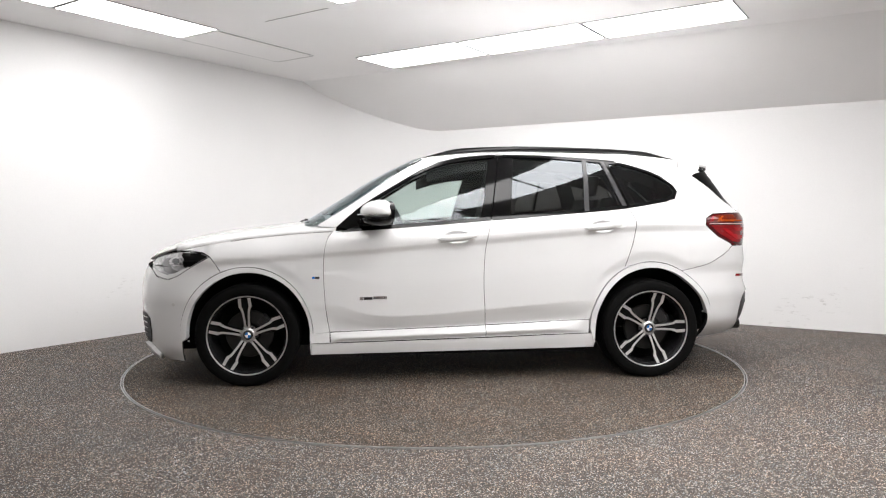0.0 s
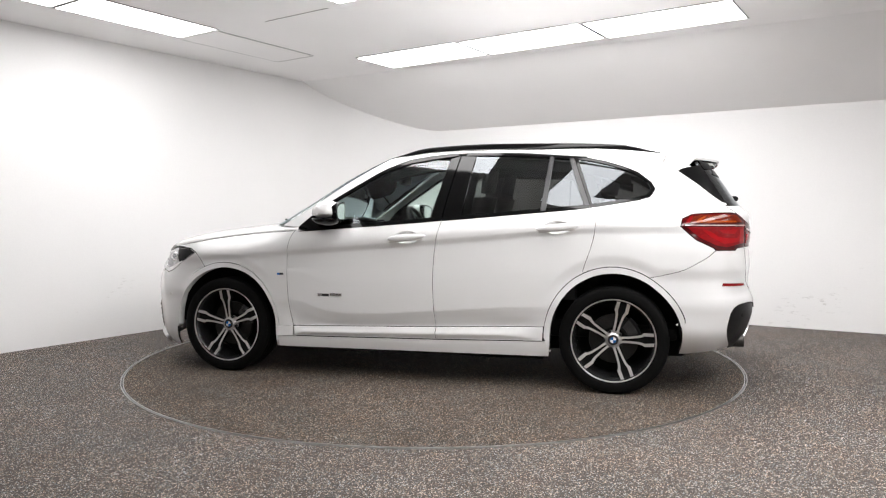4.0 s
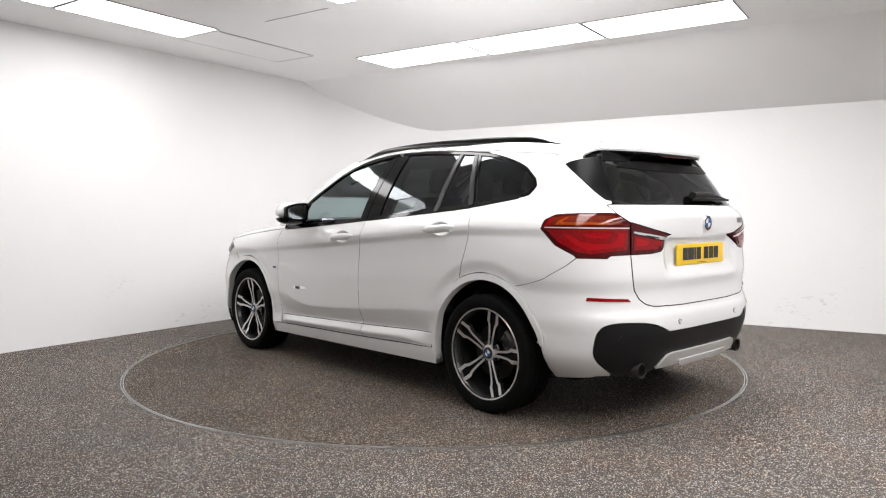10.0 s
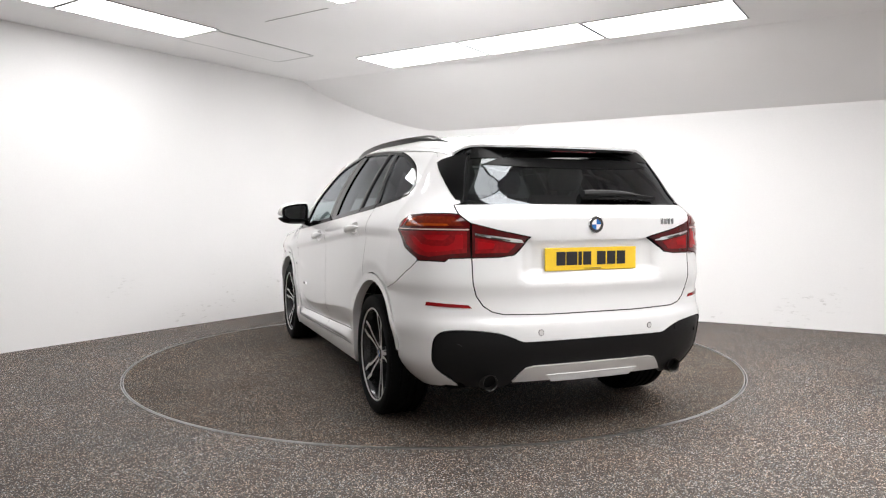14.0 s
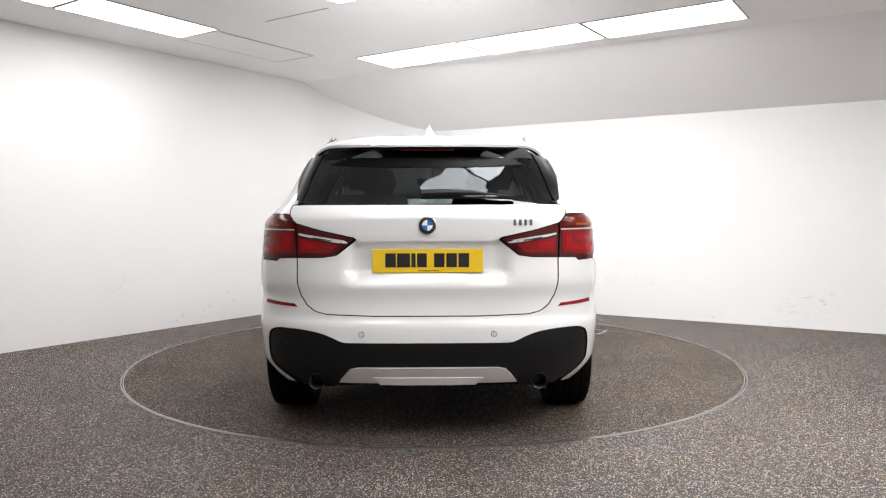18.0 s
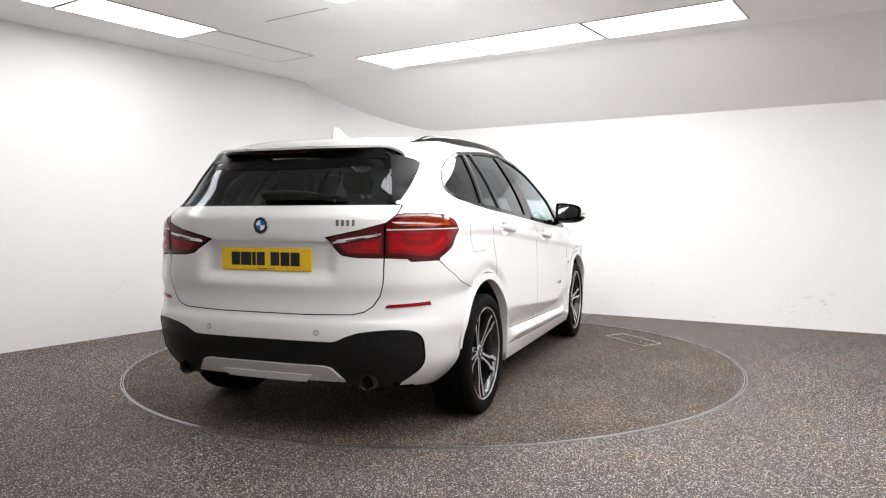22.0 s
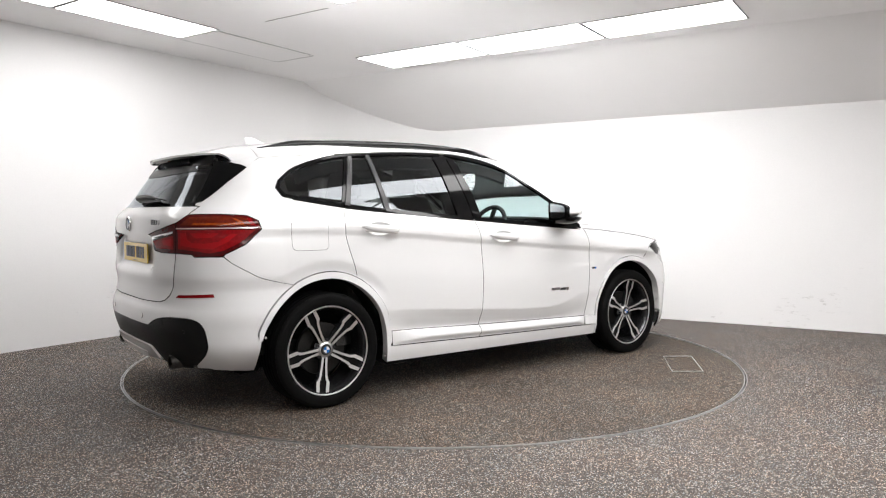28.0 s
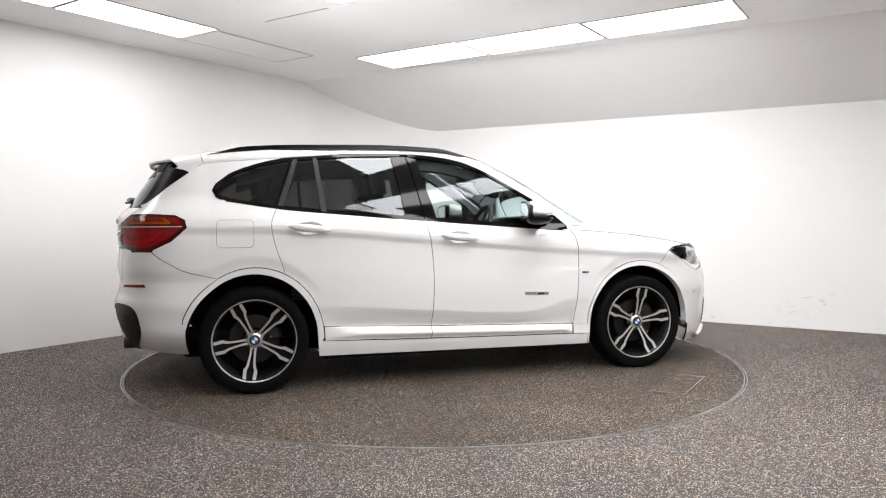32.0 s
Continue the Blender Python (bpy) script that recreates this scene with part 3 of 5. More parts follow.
def build_turntable():
    root = tagged(new("turntable"), "round stone-chip turntable disc flush with the floor, with a steel edge", "turntable")
    seg = 160
    bm = bmesh.new()
    loft(bm, [[(r * math.cos(2 * math.pi * k / seg), r * math.sin(2 * math.pi * k / seg), z) for k in range(seg)] for r, z in ((DISC_R - 0.006, -0.06), (DISC_R - 0.006, 0.0), (1.2, 0.0), (0.4, 0.0))])
    part("disc", bm, M_DISC, root, angle=30)
    bm = bmesh.new()
    loft(bm, [[(r * math.cos(2 * math.pi * k / seg), r * math.sin(2 * math.pi * k / seg), z) for k in range(seg)] for r, z in ((DISC_R - 0.0055, -0.055), (DISC_R - 0.0055, 0.003), (DISC_R, 0.003), (DISC_R, -0.055))], True, False)
    part("edge_ring", bm, M_STEEL, root, "thin steel edge ring", angle=30)
    # the inspection hatch in the disc
    c = Vector((math.cos(radians(-47.3)), math.sin(radians(-47.3)))) * 1.82
    q = [Vector((r * math.cos(radians(a)), r * math.sin(radians(a)))) for r, a in ((1.768, -39.2), (1.99, -38.8), (1.98, -55.0), (1.772, -57.3))]
    bm = bmesh.new()
    outer = [bm.verts.new((p.x, p.y, 0.003)) for p in q]
    inner = [bm.verts.new((p.x + (c.x - p.x) * 0.035, p.y + (c.y - p.y) * 0.035, 0.003)) for p in q]
    low = [bm.verts.new((p.x, p.y, -0.004)) for p in q]
    lowi = [bm.verts.new((v.co.x, v.co.y, -0.004)) for v in inner]
    for i in range(4):
        j = (i + 1) % 4
        bm.faces.new((outer[i], outer[j], inner[j], inner[i]))
        bm.faces.new((outer[i], low[i], low[j], outer[j]))
        bm.faces.new((inner[i], inner[j], lowi[j], lowi[i]))
    part("hatch_frame", bm, M_STEEL, root, "thin steel frame of an inspection hatch", smooth=False)
    return root


# ---- ceiling lamps, on the ceiling's own grid ----
GRID_A = Vector((0.826, -0.564))
GRID_B = Vector((0.564, 0.826))


def ceiling_light(a0, a1, b0, b1, mat=None, name="ceiling_light"):
    """A recessed panel between those grid lines."""
    root = new(name)
    mid = GRID_A * ((a0 + a1) / 2) + GRID_B * ((b0 + b1) / 2)
    root.matrix_basis = pose(mid.x, mid.y, CEIL_Z, 0, 0, math.degrees(math.atan2(GRID_A.y, GRID_A.x)))
    la, lb = (a1 - a0) / 2, (b1 - b0) / 2
    bm = bmesh.new()
    for x0, x1, y0, y1 in ((-la, la, -lb, -lb + 0.012), (-la, la, lb - 0.012, lb), (-la, -la + 0.012, -lb + 0.012, lb - 0.012), (la - 0.012, la, -lb + 0.012, lb - 0.012)):
        box(bm, x0, x1, y0, y1, -0.007, -0.0005)
    part("frame", bm, M_LAMPFRAME, root, smooth=False)
    bm = bmesh.new()
    box(bm, -la + 0.012, la - 0.012, -lb + 0.012, lb - 0.012, -0.005, -0.001)
    part("diffuser", bm, mat or M_GLOW, root, "glowing white diffuser", smooth=False)
    return tagged(root, "bright white recessed rectangular ceiling light panel, in view or added unseen", "ceiling light", "ceiling light panels")


def build_lights():
    for k in range(3):
        ceiling_light(-1.56 + 1.18 * k, -1.56 + 1.18 * (k + 1) - 0.012, 0.9 + 0.022 * k, 1.51 + 0.022 * k)
    # The third left panel is unseen, added to brighten that side.
    for k in range(3):
        ceiling_light(-2.29, -1.782, -0.572 - 1.125 * (k + 1), -0.572 - 1.125 * k - 0.012, M_GLOW_SOFT if k == 0 else M_GLOW_LOW)
    ceiling_light(-0.46, 0.71, -1.155, -0.566, M_GLOW_HIGH)
    for k in range(4):
        ceiling_light(1.42, 1.98, 0.56 - 1.187 * (k + 1), 0.56 - 1.187 * k - 0.012, M_GLOW if k < 2 else M_GLOW_DIM)
    # Two unseen columns of panels, added as fill light from the right.
    for k in range(4):
        ceiling_light(3.3, 3.86, 0.9 - 1.187 * (k + 1), 0.9 - 1.187 * k - 0.012, M_GLOW_DIM if k == 0 else M_GLOW_KEY)
    for k in range(4):
        ceiling_light(4.5, 5.06, 0.9 - 1.187 * (k + 1), 0.9 - 1.187 * k - 0.012, M_GLOW_LOW)
    # the blank tile beside the lamps, and the joints
    bm = bmesh.new()
    mid = GRID_A * -2.08 + GRID_B * 0.02
    box(bm, -0.255, 0.235, -0.572, 0.575, -0.004, -0.0005)
    tile = part("ceiling_tile", bm, M_CEIL, smooth=False)
    tile.matrix_basis = pose(mid.x, mid.y, CEIL_Z, 0, 0, math.degrees(math.atan2(GRID_A.y, GRID_A.x)))
    tagged(tile, "blank white ceiling tile with a dark edge joint", "ceiling tile")
    bm = bmesh.new()
    rot = pose(0, 0, 0, 0, 0, math.degrees(math.atan2(GRID_A.y, GRID_A.x)))
    for a0, a1, b0, b1 in ((-2.345, -2.336, -0.55, 0.6), (-2.345, -1.845, 0.597, 0.608), (-1.84, -1.836, -0.54, 0.59), (-1.28, -0.6, -0.532, -0.528)):
        box(bm, a0, a1, b0, b1, CEIL_Z - 0.003, CEIL_Z - 0.0005, m=rot)
    tagged(part("trim", bm, M_SEAM, smooth=False), "dark joint lines between ceiling tiles", "trim", kind="structure")


# ---- the car ----
DLO_TOP = pchip([(-0.235, 1.26), (-0.213, 1.3), (-0.15, 1.352), (-0.01, 1.412), (0.18, 1.46), (0.41, 1.484), (0.73, 1.505), (1.01, 1.51), (1.24, 1.492), (1.48, 1.43), (1.71, 1.302), (1.94, 1.158), (2.1, 1.02)])


def window_curve(x0, x1, drop=0.0, n=16):
    return [(x0 + (x1 - x0) * k / n, DLO_TOP(x0 + (x1 - x0) * k / n) - drop) for k in range(n + 1)]


def belt_curve(x0, x1, lift=0.0, n=10):
    return [(x0 + (x1 - x0) * k / n, belt(x0 + (x1 - x0) * k / n) + lift) for k in range(n + 1)]


DOOR_FRONT = smooth_line([(2.115, 1.0), (2.15, 0.955), (2.172, 0.87), (2.18, 0.74), (2.17, 0.52), (2.145, 0.345)], 4)
DOOR_MID = smooth_line([(1.083, 1.072), (1.11, 0.97), (1.13, 0.85), (1.14, 0.66), (1.13, 0.44), (1.126, 0.373)], 4)
DOOR_REAR = smooth_line([(0.15, 1.15), (0.12, 1.09), (0.11, 1.03), (0.13, 0.92), (0.17, 0.8), (0.187, 0.745)], 4)
FRONT_ARCH = (2.67, 0.335, 0.42, 0.437)
REAR_ARCH = (0.005, 0.335, 0.42, 0.448)


def line_pts(f, x0, x1, n=10):
    return [(x0 + (x1 - x0) * k / n, f(x0 + (x1 - x0) * k / n)) for k in range(n + 1)]


def build_shell(car):
    G = 0.0017
    # doors, each with its lower moulding
    pts = DOOR_FRONT + line_pts(door_line, 2.145, 1.126)[1:-1] + DOOR_MID[::-1] + belt_curve(1.083, 2.115)[1:-1]
    pair("front_door", pts, body, BODY, car, gap=G, label="white front door skin", du=0.025, dv=0.01, fine=((0, 1.315, 0.098, 0.007), (1, 0.955, 0.048, 0.006)))
    fa = arc(*REAR_ARCH, 65.5, 8.5, 16)
    pts = DOOR_MID + line_pts(door_line, 1.126, fa[-1][0])[1:-1] + fa[::-1] + DOOR_REAR[::-1][1:] + belt_curve(0.15, 1.083)[1:-1]
    pair("rear_door", pts, body, BODY, car, gap=G, label="white rear door skin", du=0.025, dv=0.01, fine=((0, 0.34, 0.098, 0.007), (1, 1.022, 0.048, 0.006)))
    pair("door_moulding", line_pts(door_line, 2.143, 1.126) + line_pts(sill_line, 1.124, 2.14), body, BODY, car, gap=0.0017, du=0.02, dv=0.004)
    pair("door_moulding", line_pts(door_line, 1.126, 0.425) + line_pts(sill_line, 0.43, 1.124), body, BODY, car, gap=0.0017, du=0.02, dv=0.004)
    pair("sill", [(2.262, 0.195), (2.262, sill_line(2.26))] + line_pts(lambda x: sill_line(x) - 0.003, 2.2, 0.45) + [(0.395, sill_line(0.4)), (0.392, 0.212)], body, M_PAINT, car, gap=0.0015, th=0.05, label="white side sill")
    # wheel arch mouldings
    o, i = ([at_x(x, z, nose) for x, z in line] for line in (arc(2.67, 0.335, 0.4165, 0.4335, 180, -2, 40), arc(2.66, 0.335, 0.39, 0.402, -2, 183, 40)))
    pair("arch_moulding", [(2.262, 0.2), (2.262, 0.272), (2.145, 0.276), (2.147, 0.342)] + o + [at_x(3.07, 0.3, nose)] + i + [(2.268, 0.2)], nose, M_PAINT, car, off=0.009, th=0.05, du=0.06, dv=0.06, label="white wheel arch moulding")
    o, i = arc(0.005, 0.335, 0.4165, 0.4445, 0, 162, 40), arc(0.0, 0.335, 0.386, 0.408, 167, 0, 40)
    pair("arch_moulding", [(0.392, 0.214), (0.41, 0.31)] + o + [(-0.392, 0.425)] + i, body, M_PAINT, car, off=0.009, th=0.05, du=0.06, dv=0.06, label="white wheel arch moulding")
    # front wings with their rounded top
    fa = arc(*FRONT_ARCH, 180, 68, 24)
    low = [p for p in fa] + [at_x(2.892, 0.8415, nose), at_x(2.94, 0.868, nose), at_x(3.02, 0.8775, nose), at_x(3.1, 0.8765, nose), at_x(3.11, hood_base(3.11), nose)] + [at_x(x, hood_base(x), nose) for x in (3.05, 3.0, 2.95, 2.8, 2.6, 2.4, 2.25, 2.13)] + DOOR_FRONT
    top = [(x, hood_angle(x, min(0.7312, hood_width(x) - 0.0213))) for x in (3.12, 3.06, 2.9, 2.6, 2.35, 2.15)] + [(2.08, hood_angle(2.08, 0.755)), (2.1, 0.0)] + [(2.4, 0.0), (2.7, 0.0), (2.955, 0.0), (3.06, 0.0), (3.12, 0.0)]
    pair("front_wing", low, nose, BODY, car, gap=0.0015, du=0.025, dv=0.02, label="white front wing", extra=((top, hood, 1),))
    hood_line = [(x, hood_angle(x, min(0.7298, hood_width(x) - 0.0227))) for x in (2.13, 2.35, 2.6, 2.9, 3.06, 3.115)] + [(3.125, 0.02), (3.25, 0.02), (3.35, 0.02), (3.43, 0.02)]
    right = [(x, math.pi - a) for x, a in reversed(hood_line)]
    panel("bonnet", hood_line + right, hood, M_PAINT, car, gap=0.0012, dv=0.02, du=0.03, label="white bonnet")
    # rear quarters and posts
    lamp_edge = [at_x(-0.545, 0.848), at_x(-0.586, 0.886), at_x(-0.574, 0.899), at_x(-0.474, 0.947), at_x(-0.384, 1.029), at_x(-0.395, 1.075), at_x(-0.45, 1.103), at_x(-0.58, 1.11), at_y(0.70, 1.11), at_y(0.668, 1.106)]
    up = [at_y(0.6665, 1.15), at_x(-0.684, 1.165), at_x(-0.629, 1.18), at_x(-0.586, 1.21), at_x(-0.496, 1.284), at_x(-0.379, 1.38), at_x(-0.29, 1.43)]
    pts = arc(*REAR_ARCH, 65.5, 121, 16) + smooth_line([(-0.211, 0.719), (-0.29, 0.738), (-0.38, 0.768), at_x(-0.47, 0.804), at_x(-0.545, 0.848)], 4)[1:-1] + lamp_edge + up + line_pts(roof_base, -0.25, 0.18, 8) + window_curve(0.18, -0.14, -0.004, 10) + [(-0.217, 1.3), (-0.24, 1.258), (-0.212, 1.207), (-0.17, 1.197)] + belt_curve(-0.1, 0.15, 0, 4) + DOOR_REAR[1:]
    pair("rear_quarter", pts, body, BODY, car, gap=G, du=0.03, dv=0.02, label="white rear quarter panel")
    # roof
    front = [(1.49, roof_edge(1.49)), (1.565, roof_angle(1.565, 0.45)), (1.6, roof_angle(1.6, 0.2)), (1.615, math.pi / 2)]
    side = [(x, roof_edge(x)) for x in (-0.29, 0.0, 0.2, 0.5, 0.8, 1.1, 1.3, 1.42)]
    back = [(-0.36, math.pi / 2), (-0.35, roof_angle(-0.35, 0.3)), (-0.315, roof_angle(-0.315, 0.5))]
    half = back + side + front
    panel("roof", half + [(x, math.pi - a) for x, a in reversed(half[1:-1])], roof, M_PAINT, car, gap=0.001, dv=0.12, du=0.08, label="white roof")
    # windscreen posts
    edge = [(DLO_TOP(x), x) for x in (1.47, 1.55, 1.65, 1.75, 1.85, 1.95, 2.05, 2.1)]
    inner = [(x - pillar_x(z) + 0.004, z + 0.003) for z, x in edge]
    inner = [(1.44 - pillar_x(roof_base(1.44)), roof_base(1.44))] + inner + [(0.0, 1.03)]
    outer = [(0.03, 1.04), (0.03, 1.2), (0.03, 1.35), (0.03, 1.47), (0.0, 1.487)]
    pair("windscreen_post", inner + outer, cab, M_PAINT, car, du=0.03, label="white windscreen post")
    # tail
    gate = [at_y(0.6645, 1.152), at_y(0.667, 1.106), at_y(0.6295, 1.065), at_y(0.5, 1.029), at_y(0.345, 0.996), at_y(0.34, 0.985), at_y(0.43, 0.912), at_y(0.5, 0.902), at_y(0.624, 0.9), at_y(0.622, 0.78), at_y(0.605, 0.72), at_y(0.575, 0.675), at_y(0.535, 0.647), at_y(0.48, 0.634), at_y(0.25, 0.628)]
    panel("tailgate", both(gate, UC), body, BODY, car, gap=G, du=0.05, dv=0.025, label="white tailgate with a recess for the plate")
    bump = [(-0.392, 0.243), (-0.388, 0.33), (-0.378, 0.425), (-0.396, 0.455)] + arc(*REAR_ARCH, 121, 161, 12)[::-1] + smooth_line([(-0.211, 0.719), (-0.29, 0.738), (-0.38, 0.768), at_x(-0.47, 0.804), at_x(-0.545, 0.848)], 4)[1:-1] + [at_x(-0.545, 0.848), at_x(-0.586, 0.884), at_x(-0.65, 0.884), at_y(0.735, 0.882), at_y(0.72, 0.896), at_y(0.626, 0.9), at_y(0.624, 0.78), at_y(0.607, 0.719), at_y(0.577, 0.6735), at_y(0.536, 0.6452), at_y(0.48, 0.632), at_y(0.25, 0.626)]
    edge = smooth_line([(0.38, 0.503), (0.41, 0.508), (0.47, 0.534), (0.53, 0.551), (0.62, 0.562), (0.71, 0.563), (0.76, 0.55), (0.782, 0.52), (0.788, 0.47), (0.784, 0.41), (0.768, 0.376), (0.735, 0.343), (0.667, 0.295)], 4)
    under = [at_y(0.2, 0.503)] + [at_y(y, z) for y, z in edge] + [at_y(0.655, 0.279), at_y(0.7, 0.277), at_x(-0.6, 0.268), at_x(-0.5, 0.254), at_x(-0.42, 0.243)]
    full = both(bump, UC)
    low = [(2 * UC - u, z) for u, z in under[::-1]] + under
    panel("rear_bumper", full + low, body, BODY, car, gap=0.0015, du=0.05, dv=0.03, th=0.03, label="white rear bumper")
    diff = [at_y(0.2, 0.501)] + [at_y(y - 0.003, z - 0.003) for y, z in edge[:-1]] + [at_y(0.64, 0.288), at_y(0.62, 0.268), at_y(0.46, 0.27), at_y(0.42, 0.30)]
    panel("diffuser", both(diff, UC), body, M_MATT, car, off=-0.006, du=0.05, dv=0.03, th=0.06, label="matt black rear diffuser")
    skid = [at_y(0.33, 0.381), at_y(0.37, 0.372), at_y(0.395, 0.345), at_y(0.425, 0.305), at_y(0.27, 0.305)]
    panel("skid_insert", both(skid, UC), body, M_SATIN, car, off=0.006, du=0.05, dv=0.02, th=0.02, label="silver skid insert")
    lip = [at_y(0.26, 0.335), at_y(0.225, 0.298), at_y(0.1, 0.297)]
    panel("skid_lip", both(lip, UC), body, M_PAINT, car, off=0.01, du=0.05, dv=0.02, th=0.02)
    # a dark shell added behind the panels to stand in for the gaps' shade
    low_in = [(2.13, 0.21), (2.13, 0.98)] + belt_curve(2.05, -0.1, -0.02) + [at_x(-0.45, 1.12), at_y(0.68, 1.12), at_y(0.6, 1.12), at_y(0.6, 0.38), at_y(0.72, 0.38), at_x(-0.45, 0.38)] + arc(0.0, 0.335, 0.395, 0.42, 190, 0, 24) + [(0.42, 0.21)]
    pair("inner_shell", low_in, body, M_INNER, car, off=-0.04, th=0.004, du=0.12, dv=0.1)
    pair("inner_shell", arc(2.67, 0.335, 0.41, 0.43, 180, 5, 24) + [(3.1, 0.5), (3.06, 0.85), (2.95, 0.89), (2.2, 0.97), (2.13, 0.95), (2.13, 0.34)], nose, M_INNER, car, off=-0.03, th=0.004, du=0.12, dv=0.1)
    tail_in = [at_y(0.64, 1.15), at_y(0.64, 0.9), at_y(0.62, 0.42), at_y(0.58, 0.3), at_y(0.3, 0.28)]
    panel("inner_shell", both(tail_in, UC), body, M_INNER, car, off=-0.05, th=0.004, du=0.1, dv=0.1)
    hood_in = [(x, hood_angle(x, 0.76)) for x in (2.15, 2.5, 2.9)] + [(3.2, 0.3), (3.38, 0.3)]
    panel("inner_shell", hood_in + [(x, math.pi - a) for x, a in reversed(hood_in)], hood, M_INNER, car, off=-0.016, th=0.004, dv=0.2, du=0.15)
    # spoiler over the rear window
    tip = [(-0.66, math.pi / 2), (-0.655, roof_angle(-0.655, 0.2)), (-0.638, roof_angle(-0.638, 0.31)), (-0.6, roof_angle(-0.6, 0.395)), (-0.548, roof_angle(-0.548, 0.45)), (-0.49, roof_angle(-0.49, 0.508)), (-0.44, roof_edge(-0.44)), (-0.294, roof_edge(-0.294)), (-0.318, roof_angle(-0.318, 0.5)), (-0.353, roof_angle(-0.353, 0.3)), (-0.363, math.pi / 2)]
    panel("spoiler", tip + [(x, math.pi - a) for x, a in reversed(tip[1:-1])], roof, M_PAINT, car, th=0.012, dv=0.1, du=0.04, label="white roof spoiler")
    panel("spoiler_underside", tip + [(x, math.pi - a) for x, a in reversed(tip[1:-1])], roof, M_BLACK, car, off=-0.012, th=0.012, dv=0.1, du=0.04, label="gloss black underside of the spoiler")
    panel("brake_light", [(-0.657, roof_angle(-0.6, 0.13)), (-0.657, roof_angle(-0.6, -0.13)), (-0.645, roof_angle(-0.6, -0.13)), (-0.645, roof_angle(-0.6, 0.13))], roof, M_DARKRED, car, off=-0.025, th=0.006, dv=0.05, label="dark red high brake light")
    cheek = [at_x(-0.292, 1.432), at_x(-0.36, 1.42), at_x(-0.44, 1.405), at_x(-0.46, 1.4), at_x(-0.402, 1.386), at_x(-0.378, 1.376)]
    pair("spoiler_cheek", cheek, body, M_PAINT, car, off=0.001, th=0.02, du=0.03, dv=0.02, label="white cheek under the spoiler")
    blade = [at_x(-0.685, 1.163), at_x(-0.632, 1.176), at_x(-0.59, 1.206), at_x(-0.5, 1.28), at_x(-0.376, 1.37), at_x(-0.4, 1.384), at_x(-0.46, 1.399), at_x(-0.53, 1.412), at_y(0.53, 1.414), at_y(0.556, 1.36), at_y(0.588, 1.27), at_y(0.618, 1.18), at_y(0.638, 1.158)]
    pair("spoiler_blade", blade, body, M_BLADE, car, off=0.003, th=0.02, du=0.03, dv=0.03, label="gloss black side blade")


